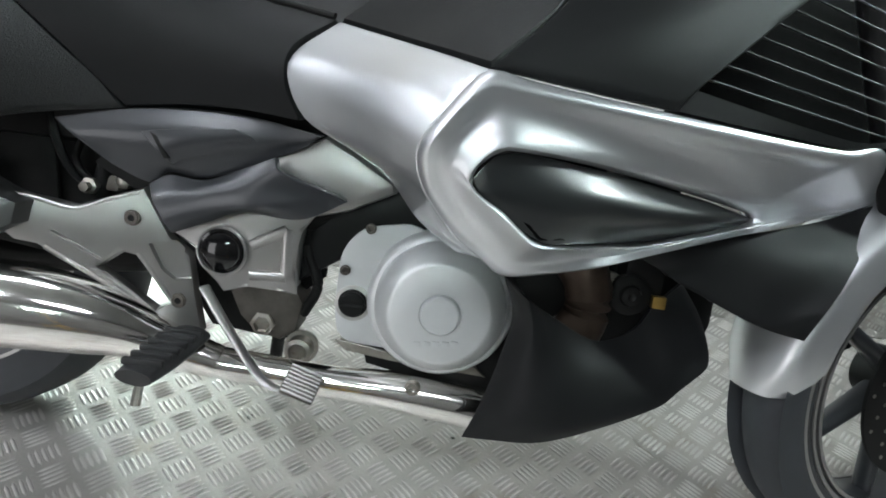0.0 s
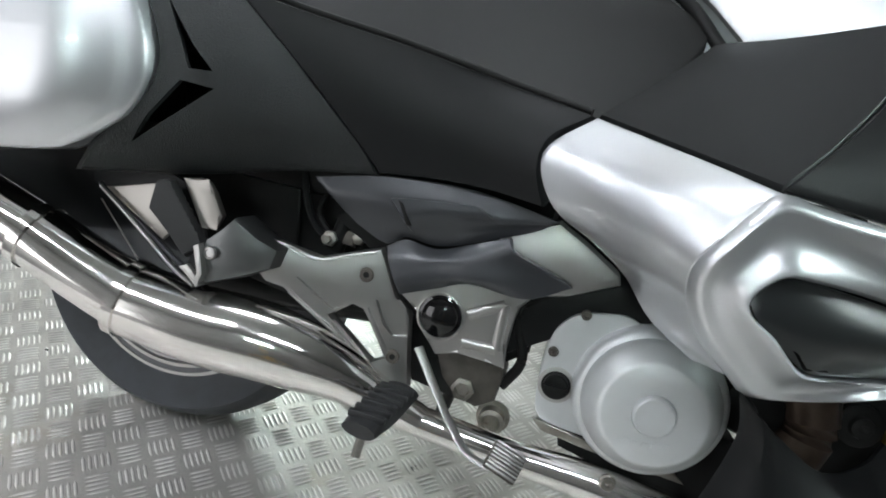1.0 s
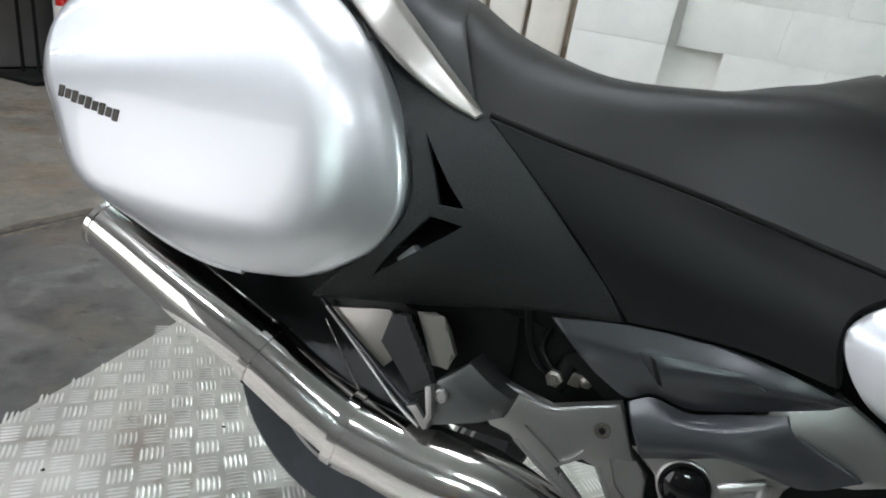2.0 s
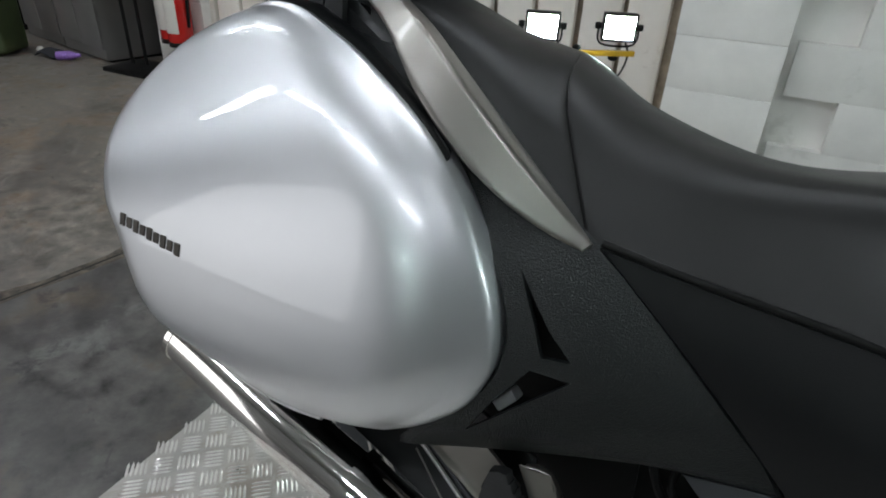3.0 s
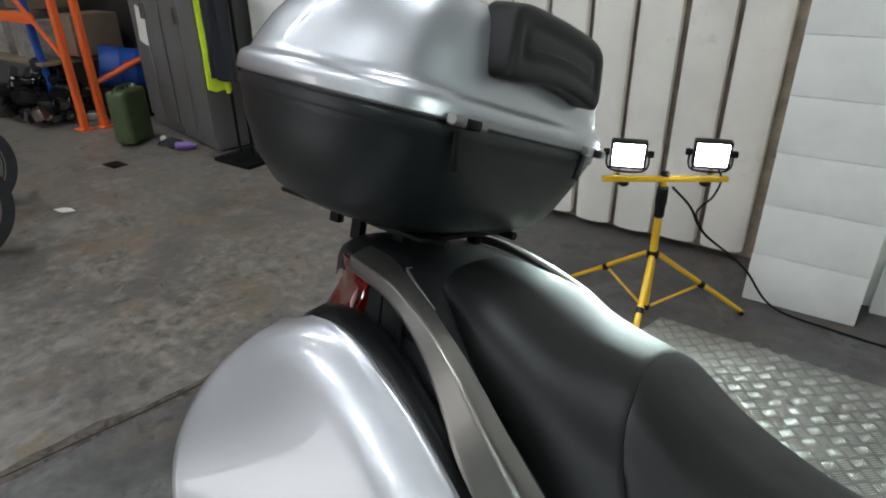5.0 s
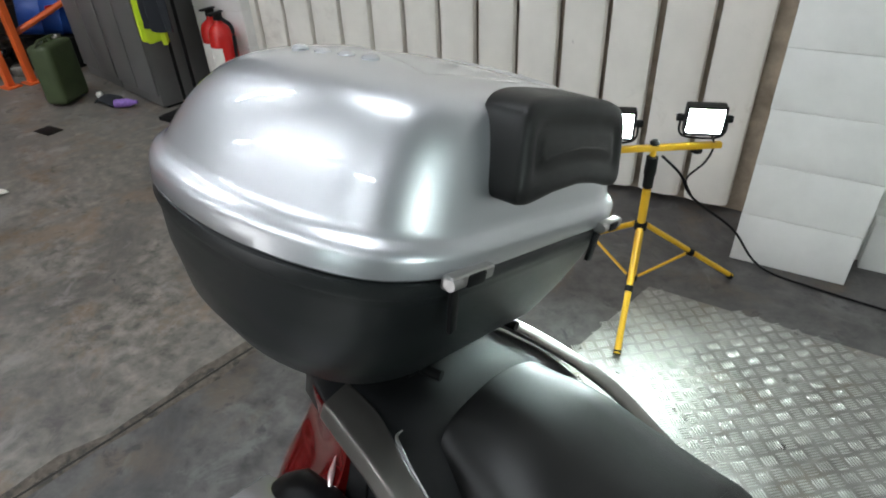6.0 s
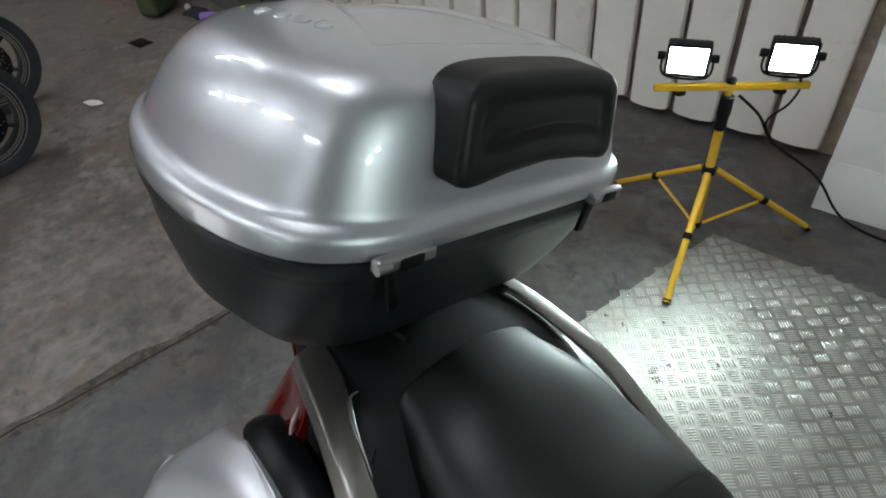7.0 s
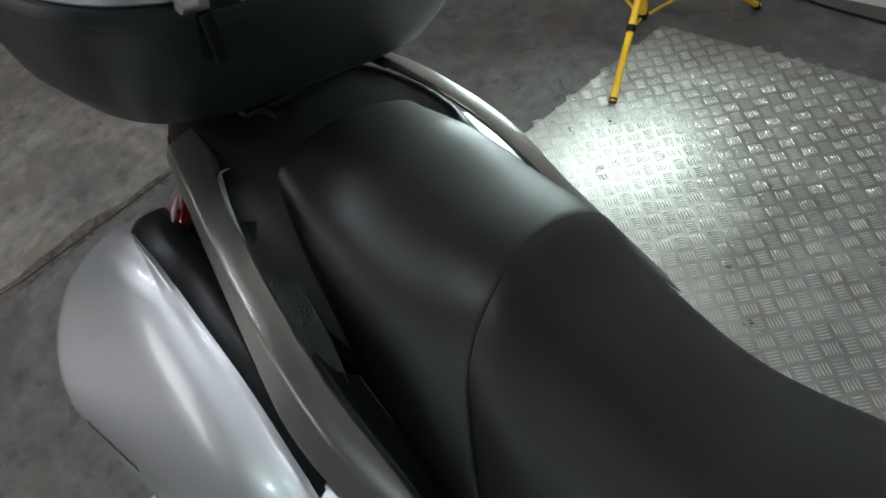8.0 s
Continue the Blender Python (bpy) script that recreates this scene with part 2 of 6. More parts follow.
def carve(ob, cutter):
    """Cuts a closed body out of a mesh object."""
    me = bpy.data.meshes.new("cutter")
    bmesh.ops.recalc_face_normals(cutter, faces=cutter.faces)
    cutter.to_mesh(me)
    cutter.free()
    tool = new("cutter", me)
    tool.parent = ob.parent
    mod = ob.modifiers.new("cut", "BOOLEAN")
    mod.operation, mod.object, mod.solver = "DIFFERENCE", tool, "EXACT"
    bpy.context.view_layer.update()
    deps = bpy.context.evaluated_depsgraph_get()
    made = bpy.data.meshes.new_from_object(ob.evaluated_get(deps))
    ob.modifiers.clear()
    ob.data = made
    made.set_sharp_from_angle(angle=radians(38))
    bpy.data.objects.remove(tool)
    return ob


def side_y(ob, x, z):
    """Where the right-hand face of a panel lies at a given x and z."""
    tree = BVHTree.FromPolygons([v.co for v in ob.data.vertices], [p.vertices for p in ob.data.polygons])
    hit = tree.ray_cast(Vector((x, -2, z)), Vector((0, 1, 0)))[0]
    return hit.y if hit else -0.45


# ---- the motorcycle, leaning on its side stand ----
BIKE = pose(-0.65, 0.83, 0, 0, 0, -6.5) @ pose(0, 0, 0, -15.5, 0, 0)
MID = -0.063
bike = thing("motorcycle", "silver and dark grey touring motorcycle leaning on its side stand", "motorcycle", m=BIKE)


# wheels
def wheel(parent, centre, radius, width, rim_r, m=None, disc=False):
    w = width / 2
    def put(bm):
        if m is not None:
            bm.transform(m)
        else:
            bm.transform(Matrix.Translation(centre))
        return bm
    hub = part("wheel", put(lathe([(0.02, -0.05), (0.045, -0.045), (0.05, 0), (0.045, 0.045), (0.02, 0.05)], seg=24)), BLACK, parent)
    prof = [(rim_r - 0.008, -w * 0.72), (rim_r + 0.012, -w * 0.86), (rim_r + 0.04, -w * 0.99), (rim_r + 0.065, -w), (radius - 0.022, -w * 0.86), (radius - 0.006, -w * 0.5), (radius, 0),
            (radius - 0.006, w * 0.5), (radius - 0.022, w * 0.86), (rim_r + 0.065, w), (rim_r + 0.04, w * 0.99), (rim_r + 0.012, w * 0.86), (rim_r - 0.008, w * 0.72)]
    part("tyre", put(lathe(prof, seg=96, caps=False)), RUBBER, hub, "dusty black rubber tyre")
    rp = [(rim_r - 0.03, -w * 0.6), (rim_r - 0.012, -w * 0.70), (rim_r - 0.01, -w * 0.78), (rim_r + 0.004, -w * 0.80), (rim_r + 0.004, -w * 0.72), (rim_r - 0.004, -w * 0.66),
          (rim_r - 0.004, w * 0.66), (rim_r + 0.004, w * 0.72), (rim_r + 0.004, w * 0.80), (rim_r - 0.01, w * 0.78), (rim_r - 0.012, w * 0.70), (rim_r - 0.03, w * 0.6), (rim_r - 0.034, 0), (rim_r - 0.03, -w * 0.6)]
    part("rim", put(lathe(rp, seg=96, caps=False)), GREY, hub, "grey cast rim with bright flanges")
    for r in (rim_r + 0.003, rim_r - 0.014, rim_r - 0.026):
        for s in (-1, 1):
            part("flange", put(lathe([(r - 0.003, s * w * 0.70), (r - 0.003, s * w * 0.825), (r + 0.003, s * w * 0.825), (r + 0.003, s * w * 0.70), (r - 0.003, s * w * 0.70)], seg=96, caps=False)), SILVER_DULL, hub)
    for k in range(6):
        a = 2 * math.pi * k / 6 + 0.4
        p0, p1 = (0.04 * math.cos(a), 0, 0.04 * math.sin(a)), ((rim_r - 0.025) * math.cos(a + 0.1), 0, (rim_r - 0.025) * math.sin(a + 0.1))
        part("spoke", put(tube([p0, p1], [0.022, 0.016], n=6, flat=0.7)), GREY, hub)
    if disc:
        d = part("brake_disc", put(lathe([(0.09, w + 0.004), (0.145, w + 0.004), (0.145, w + 0.009), (0.09, w + 0.009), (0.09, w + 0.004)], seg=64, caps=False)), BLACK, hub, "drilled dark steel brake disc")
        for k in range(40):
            a, r = 2 * math.pi * k / 40, 0.103 + 0.014 * (k % 3)
            part("drilling", put(lathe([(0.0035, 0), (0.0035, 0.0008)], (r * math.cos(a), -(w + 0.009), r * math.sin(a)), seg=8)), STEEL, d)
    return hub


wheel(bike, (-0.01, -0.005, 0.327), 0.321, 0.15, 0.222)
FRONT = Matrix.Translation((1.60, -0.085, 0.285)) @ Matrix.Rotation(radians(20), 4, "Z")
wheel(bike, None, 0.30, 0.10, 0.236, m=FRONT, disc=True)

# front mudguard
arcs = []
for a, half in ((-1, 0.045), (8, 0.064), (22, 0.07), (45, 0.072), (75, 0.072), (105, 0.07)):
    row = []
    for v, drop in ((-1.0, 0.075 if a > 5 else 0.04), (-0.97, 0.03), (-0.75, 0.008), (0, 0), (0.75, 0.008), (0.97, 0.03), (1.0, 0.07)):
        r = 0.332 - drop
        row.append((-r * math.cos(radians(a)), v * half, r * math.sin(radians(a))))
    arcs.append(row)
bm = patch(arcs, 28, 24, 0.004, out=(-1, 0, 1))
bm.transform(FRONT)
part("front_mudguard", bm, SILVER, bike)
for s in (-1, 1):
    part("fork_leg", tube([(1.56, -0.085 + s * 0.10, 0.30), (1.36, -0.07 + s * 0.10, 0.86)], 0.026, n=2), BLACK, bike)

# seat
part("passenger_seat", patch([
    [(-0.225, -0.215, 0.95), (-0.235, -0.19, 1.012), (-0.238, -0.13, 1.03), (-0.24, -0.063, 1.03), (-0.238, 0.0, 1.018), (-0.235, 0.045, 0.995), (-0.225, 0.07, 0.94)],
    [(-0.12, -0.24, 0.87), (-0.15, -0.222, 0.975), (-0.155, -0.15, 1.018), (-0.16, -0.063, 1.022), (-0.155, 0.025, 1.005), (-0.15, 0.078, 0.965), (-0.12, 0.10, 0.86)],
    [(-0.01, -0.262, 0.835), (-0.05, -0.226, 0.945), (-0.06, -0.155, 0.985), (-0.065, -0.063, 0.992), (-0.06, 0.035, 0.975), (-0.05, 0.095, 0.935), (-0.01, 0.13, 0.82)],
    [(0.15, -0.28, 0.765), (0.066, -0.214, 0.905), (0.042, -0.15, 0.962), (0.03, -0.063, 0.975), (0.042, 0.045, 0.955), (0.07, 0.105, 0.905), (0.15, 0.165, 0.78)],
], 34, 24, 0.03, out=(0, 0, 1), back=(0, 0.0, -1), roll=0.001), VINYL, bike, "black vinyl passenger seat, faintly dusty")
part("rider_seat", patch([
    [(0.1507, -0.28, 0.7649), (0.0667, -0.214, 0.9049), (0.0427, -0.15, 0.9619), (0.0307, -0.063, 0.9749), (0.0427, 0.045, 0.9549), (0.0707, 0.105, 0.9049), (0.1507, 0.165, 0.7799)],
    [(0.255, -0.284, 0.752), (0.16, -0.222, 0.878), (0.14, -0.145, 0.92), (0.13, -0.063, 0.925), (0.14, 0.03, 0.908), (0.17, 0.09, 0.865), (0.22, 0.15, 0.76)],
    [(0.355, -0.266, 0.742), (0.29, -0.215, 0.862), (0.28, -0.145, 0.89), (0.28, -0.063, 0.89), (0.28, 0.02, 0.877), (0.29, 0.078, 0.84), (0.32, 0.14, 0.75)],
    [(0.467, -0.252, 0.73), (0.42, -0.205, 0.872), (0.41, -0.14, 0.90), (0.40, -0.063, 0.903), (0.41, 0.02, 0.89), (0.42, 0.07, 0.855), (0.46, 0.13, 0.742)],
    [(0.568, -0.246, 0.714), (0.55, -0.20, 0.88), (0.52, -0.13, 0.93), (0.51, -0.063, 0.938), (0.52, 0.0, 0.927), (0.55, 0.06, 0.88), (0.57, 0.13, 0.73)],
    [(0.667, -0.266, 0.70), (0.778, -0.208, 0.832), (0.715, -0.165, 0.90), (0.60, -0.063, 0.978), (0.715, 0.04, 0.90), (0.778, 0.08, 0.832), (0.667, 0.155, 0.713)],
], 40, 36, 0.03, out=(0, 0, 1), back=(0, 0, -1), roll=0.001), VINYL, bike, "black vinyl rider's seat")

# fuel tank
part("fuel_tank", patch([
    [(0.822, -0.21, 0.846), (0.746, -0.166, 0.917), (0.634, -0.063, 0.996), (0.746, 0.044, 0.917), (0.822, 0.086, 0.846)],
    [(0.92, -0.235, 0.862), (0.84, -0.19, 0.97), (0.77, -0.063, 1.04), (0.84, 0.07, 0.97), (0.92, 0.11, 0.86)],
    [(1.10, -0.24, 0.90), (1.02, -0.19, 1.02), (0.98, -0.063, 1.08), (1.02, 0.07, 1.02), (1.10, 0.12, 0.90)],
], 28, 20, 0.02, out=(0, 0, 1)), SILVER, bike)

part("seat_nose_trim", tube([(0.80, -0.205, 0.832), (0.734, -0.163, 0.903), (0.62, -0.063, 0.98), (0.734, 0.04, 0.903), (0.80, 0.08, 0.832)], 0.009, n=40, seg=10), BLACK, bike)

# side panels
part("seat_side_panel", patch([
    [(0.168, -0.319, 0.781), (0.27, -0.298, 0.768), (0.408, -0.27, 0.754), (0.54, -0.257, 0.734), (0.667, -0.284, 0.712)],
    [(0.245, -0.309, 0.722), (0.38, -0.288, 0.71), (0.51, -0.278, 0.695), (0.62, -0.30, 0.675)],
    [(0.325, -0.293, 0.655), (0.44, -0.285, 0.65), (0.54, -0.288, 0.645), (0.613, -0.307, 0.634)],
    [(0.402, -0.266, 0.58), (0.478, -0.27, 0.59), (0.552, -0.273, 0.593), (0.63, -0.29, 0.588)],
], 36, 24, 0.012, roll=0.0045), SATIN, bike, "matt dark grey plastic panel")
# black strip painted in for the shadow between seat and side panel
part("seat_gap_shade", tube([(0.172, -0.316, 0.785), (0.27, -0.297, 0.7715), (0.408, -0.2695, 0.7575), (0.54, -0.257, 0.7375), (0.66, -0.28, 0.717)], 0.0042, n=40, seg=10), BLACK, bike, "black strip drawn as the shadow gap under the seat edge")
surround = part("pannier_surround", patch([
    [(-0.322, -0.292, 0.94), (-0.31, -0.25, 0.965), (-0.30, -0.22, 0.97)],
    [(-0.223, -0.306, 0.918), (-0.20, -0.27, 0.945), (-0.19, -0.24, 0.95)],
    [(-0.121, -0.318, 0.871), (-0.09, -0.295, 0.90), (-0.07, -0.27, 0.90)],
    [(-0.036, -0.332, 0.826), (-0.01, -0.322, 0.84), (0.02, -0.305, 0.85)],
    [(0.04, -0.35, 0.782), (0.10, -0.338, 0.79), (0.163, -0.32, 0.784)],
    [(0.094, -0.363, 0.72), (0.165, -0.346, 0.725), (0.236, -0.311, 0.731)],
    [(0.115, -0.366, 0.665), (0.20, -0.341, 0.665), (0.285, -0.30, 0.69)],
    [(0.105, -0.374, 0.612), (0.22, -0.326, 0.61), (0.34, -0.288, 0.642)],
    [(0.06, -0.387, 0.553), (0.20, -0.312, 0.56), (0.378, -0.272, 0.607)],
    [(0.02, -0.372, 0.497), (0.15, -0.302, 0.519), (0.28, -0.279, 0.555), (0.399, -0.266, 0.578)],
], 26, 44, 0.008, roll=0.0045), GRAIN, bike, "black grained plastic surround with two slots")
for hole in ([(0.108, 0.745), (0.134, 0.715), (0.155, 0.69), (0.182, 0.664), (0.152, 0.661), (0.137, 0.695)], [(0.145, 0.645), (0.186, 0.643), (0.15, 0.608), (0.094, 0.553), (0.114, 0.595)]):
    carve(surround, prism(hole, lambda x, z: -0.42, 0.12, bevel=0))
part("surround_lip", tube([(0.148, -0.351, 0.6615), (0.165, -0.348, 0.6605), (0.184, -0.343, 0.6635)], 0.0012, n=10, seg=6), DARK, surround)
part("pale_clip", box(0, 0, 0, 0.014, 0.02, 0.03, 0.003, m=Matrix.Translation((0.116, -0.318, 0.583)) @ Matrix.Rotation(radians(38), 4, "Y")), ENGINE, bike, "pale plastic clip behind the slot")
rear = spline([(-0.40, -0.325, 0.917), (-0.462, -0.378, 0.83), (-0.46, -0.428, 0.752), (-0.425, -0.456, 0.692), (-0.398, -0.456, 0.652), (-0.37, -0.454, 0.607), (-0.333, -0.45, 0.565), (-0.25, -0.438, 0.537)], 15)
fore = spline([(-0.335, -0.336, 0.948), (-0.25, -0.349, 0.961), (-0.156, -0.359, 0.931), (-0.098, -0.364, 0.905), (-0.015, -0.375, 0.857), (0.040, -0.380, 0.805), (0.084, -0.381, 0.738), (0.111, -0.376, 0.667), (0.107, -0.377, 0.615), (0.08, -0.384, 0.568), (0.012, -0.396, 0.524)], 15)
# a broad side and a narrow top band meet in a soft ridge along the front edge; a short lip runs round the rest
def soft_least(values, soft):
    low = min(values)
    return low - soft * math.log(sum(math.exp(-(v - low) / soft) for v in values))


shell = []
tall = float(sum(np.linalg.norm(np.diff(0.5 * (rear + fore), axis=0), axis=1)))
for k in range(15):
    t = k / 14
    length = float(np.linalg.norm(fore[k] - rear[k]))
    row = []
    for s in np.concatenate([[0, 0.015, 0.03, 0.05], np.linspace(0.08, 0.92, 20), [0.95, 0.97, 0.985, 1]]):
        p = (1 - s) * rear[k] + s * fore[k]
        df, dr = (1 - s) * length, s * length
        band = (0.27 + 0.50 * min(1.0, t / 0.6)) * df
        side = 0.018 + (0.115 - 0.07 * min(1.0, 2.2 * (1 - t))) * dr
        high = soft_least([band, side, 0.012 + 0.50 * tall * t, 0.012 + 0.55 * tall * (1 - t)], 0.0085)
        b = max(0.0, soft_least([high, 1.3 * dr, 0.9 * tall * t + 0.004, 0.9 * tall * (1 - t) + 0.004], 0.003) + 0.002)
        row.append((p[0], p[1] - b, p[2] + 0.42 * b * (1 - t) ** 1.3 - 0.024 * math.sin(math.pi * s) * t ** 5))
    shell.append(row)
shell = np.array(shell)
for k in range(2):
    shell[1:-1, 3:-3] = 0.5 * shell[1:-1, 3:-3] + 0.125 * (shell[2:, 3:-3] + shell[:-2, 3:-3] + shell[1:-1, 4:-2] + shell[1:-1, 2:-4])
pannier = part("pannier", patch(shell, 60, 44, 0.03, back=(0, 1, 0), roll=0.002), SILVER, bike, "bulging silver pannier lid")
back_rings = []
for k, p in enumerate([np.array((-0.385, -0.332, 0.898)), np.array((-0.362, -0.334, 0.928))] + list(fore[:8])):
    wide = (0.036, 0.045, 0.052)[min(k, 2)] * max(0.4, 1 - max(0, k - 5) * 0.14)
    back_rings.append([tuple(p + np.array(d)) for d in ((0, 0.0015, -0.004), (-0.001, 0.004, 0.0015), (-0.003, 0.012, 0.005), (-0.006, 0.5 * wide, 0.009), (-0.008, 0.85 * wide, 0.008), (-0.008, wide, 0.001), (-0.006, wide + 0.002, -0.03), (0, 0.006, -0.03))])
part("pannier_back", loft(back_rings, 32), DARK, pannier, "black plastic half of the pannier behind the lid")
foot = [tuple(shell[-1][j] + np.array((0, 0.004, 0.002))) for j in (4, 9, 14, 18)]
part("pannier_rim", tube([tuple(rear[k] + np.array((-0.001, 0.001, 0))) for k in range(3, 14)] + foot, 0.0055, n=70, seg=10), SILVER, pannier)
for k in range(9):
    x = -0.368 + 0.0118 * k
    z = 0.671 - 0.0014 * k
    part("badge_bar", box(x, side_y(pannier, x, z) + 0.001, z, 0.0095, 0.0045, 0.016 - 0.003 * (k % 2), 0.001), GRIME, pannier, "raised dark badge mark")


def plain_rail():
    """A bar of oval section that spreads into a leaf along the seat's far side."""
    top = spline([(0.160, 0.186, 0.781), (0.121, 0.184, 0.808), (0.037, 0.173, 0.856), (-0.03, 0.165, 0.891), (-0.10, 0.157, 0.932), (-0.18, 0.145, 0.974), (-0.263, 0.128, 1.0), (-0.328, 0.114, 1.013), (-0.41, 0.09, 1.018)], 44, even=False)
    low = spline([(0.158, 0.190, 0.775), (0.11, 0.2, 0.783), (0.042, 0.204, 0.802), (-0.019, 0.202, 0.833), (-0.062, 0.196, 0.862), (-0.088, 0.184, 0.899), (-0.14, 0.17, 0.938), (-0.215, 0.153, 0.97), (-0.32, 0.132, 0.991), (-0.41, 0.107, 0.995)], 44, even=False)
    rings = []
    for k, (t, b) in enumerate(zip(top, low)):
        w = np.array((0.0, -0.003 - 0.02 * min(1.0, k / 12), 0.003))
        c, h = (t + b) / 2 + w, (t - b) / 2
        rings.append([tuple(c + math.copysign(abs(math.cos(a)) ** 0.75, math.cos(a)) * h - math.copysign(abs(math.sin(a)) ** 0.75, math.sin(a)) * w) for a in np.linspace(0, 2 * math.pi, 20, endpoint=False)])
    return loft(rings, 28)


def creased_rail():
    """A bar with a flat top face and a narrow outer face that meet in a crease; the outer face spreads into a leaf."""
    crease = spline([(-0.36, -0.254, 1.014), (-0.30, -0.274, 1.016), (-0.253, -0.291, 1.019), (-0.181, -0.316, 1.012), (-0.106, -0.338, 0.985), (-0.056, -0.348, 0.953), (-0.012, -0.352, 0.92), (0.05, -0.348, 0.868), (0.11, -0.338, 0.82), (0.162, -0.327, 0.780)], 48, even=False)
    inner = spline([(-0.36, -0.215, 1.026), (-0.30, -0.228, 1.028), (-0.247, -0.258, 1.024), (-0.172, -0.288, 1.008), (-0.095, -0.308, 0.978), (-0.045, -0.317, 0.945), (0.0, -0.319, 0.910), (0.062, -0.317, 0.862), (0.122, -0.318, 0.816), (0.165, -0.321, 0.782)], 48, even=False)
    low = spline([(-0.36, -0.258, 0.998), (-0.30, -0.281, 1.0), (-0.255, -0.297, 1.003), (-0.185, -0.323, 0.995), (-0.118, -0.345, 0.962), (-0.078, -0.356, 0.922), (-0.04, -0.366, 0.884), (0.03, -0.364, 0.83), (0.10, -0.348, 0.791), (0.158, -0.33, 0.775)], 48, even=False)
    for c in (crease, inner, low):
        for k in range(12):
            c[1:-1] = 0.5 * c[1:-1] + 0.25 * (c[2:] + c[:-2])
    rings = []
    for c, i, o in zip(crease, inner, low):
        up = np.cross(i - c, (1.0, 0, -0.4))
        up *= math.copysign(0.0022, up[2]) / np.linalg.norm(up)
        ring = [tuple(c + f * (i - c) + up * 4 * f * (1 - f)) for f in (0.06, 0.2, 0.4, 0.6, 0.8, 0.94)]
        ring += [tuple(i - 3.0 * up), tuple(i + (0, 0.002, -0.014))]
        ring += [tuple(0.5 * (i + o) + (0, 0.004, -0.010)), tuple(o + (0, 0.009, 0.0)), tuple(o + (0, 0.002, -0.002))]
        ring += [tuple(o + f * (c - o) + 0.8 * up * 4 * f * (1 - f) * (0, 1, 0)) for f in (0.08, 0.3, 0.6, 0.85, 0.96)]
        rings.append(ring)
    return loft(rings, 48)


part("grab_rail", creased_rail(), BRONZE, bike, "bronze-grey painted grab rail")
part("grab_rail", plain_rail(), BRONZE, bike, "bronze-grey painted grab rail")

# tail
part("tail_cowl", patch([
    [(-0.05, -0.245, 0.86), (-0.08, -0.20, 0.90), (-0.10, -0.08, 0.92), (-0.08, 0.05, 0.90), (-0.05, 0.10, 0.85)],
    [(-0.19, -0.272, 0.952), (-0.21, -0.225, 0.985), (-0.225, -0.08, 0.995), (-0.21, 0.075, 0.978), (-0.19, 0.125, 0.945)],
    [(-0.30, -0.265, 1.002), (-0.30, -0.205, 1.024), (-0.30, -0.08, 1.020), (-0.30, 0.06, 1.003), (-0.30, 0.11, 0.982)],
    [(-0.40, -0.230, 1.010), (-0.41, -0.18, 1.024), (-0.42, -0.08, 1.02), (-0.41, 0.02, 1.01), (-0.40, 0.07, 0.99)],
    [(-0.47, -0.18, 0.97), (-0.49, -0.15, 0.985), (-0.50, -0.08, 0.99), (-0.49, 0.0, 0.98), (-0.47, 0.03, 0.96)],
], 24, 24, 0.03, out=(0, 0, 1), back=(0, 0, -1)), GRAPHITE, bike, "satin graphite tail cowl")
part("tail_lamp", patch([
    [(-0.445, -0.19, 0.995), (-0.405, -0.228, 1.003), (-0.36, -0.252, 1.006), (-0.325, -0.266, 1.004), (-0.298, -0.277, 0.998)],
    [(-0.44, -0.195, 0.945), (-0.38, -0.240, 0.945), (-0.345, -0.262, 0.960), (-0.318, -0.276, 0.976), (-0.294, -0.290, 0.974)],
    [(-0.44, -0.235, 0.885), (-0.40, -0.285, 0.885), (-0.355, -0.298, 0.912), (-0.325, -0.300, 0.945), (-0.29, -0.300, 0.962)],
], 20, 16, 0.02, out=(-0.5, -1, 0)), RED, bike, "red tail lamp lens")
part("lens_edge", tube([(-0.312, -0.279, 0.985), (-0.305, -0.292, 0.972), (-0.295, -0.303, 0.962)], [0.0008, 0.0035, 0.0008], n=14, seg=8), CLEAR_EDGE, bike, "pale clear edge of the lamp lens")
for k in range(2):
    dx = 0.036 * k
    part("tail_flap", patch([
        [(-0.302 + dx, -0.270 - 0.2 * dx, 0.998), (-0.270 + dx, -0.276 - 0.2 * dx, 0.998)],
        [(-0.284 + dx, -0.292 - 0.05 * dx, 0.945), (-0.252 + dx, -0.292, 0.940)],
    ], 8, 8, 0.008), SATIN, bike)
part("rail_infill", patch([
    [(-0.20, -0.262, 0.975), (-0.22, -0.235, 0.985), (-0.235, -0.222, 0.985)],
    [(-0.27, -0.25, 0.99), (-0.275, -0.23, 1.0), (-0.28, -0.215, 1.003)],
    [(-0.34, -0.238, 1.003), (-0.345, -0.215, 1.012), (-0.35, -0.19, 1.016)],
    [(-0.41, -0.215, 1.01), (-0.415, -0.195, 1.016), (-0.42, -0.17, 1.02)],
], 12, 12, 0.01, out=(0, -0.3, 1)), DARK, bike)
part("rail_end_trim", tube([(-0.258, -0.238, 1.0265), (-0.254, -0.252, 1.0275), (-0.229, -0.266, 1.023), (-0.201, -0.277, 1.0165), (-0.169, -0.288, 1.008)], [0.0008, 0.0022, 0.0016, 0.001, 0.0006], n=30, seg=10), SILVER_DULL, bike, "pale trim where the grab rail meets the cowl")
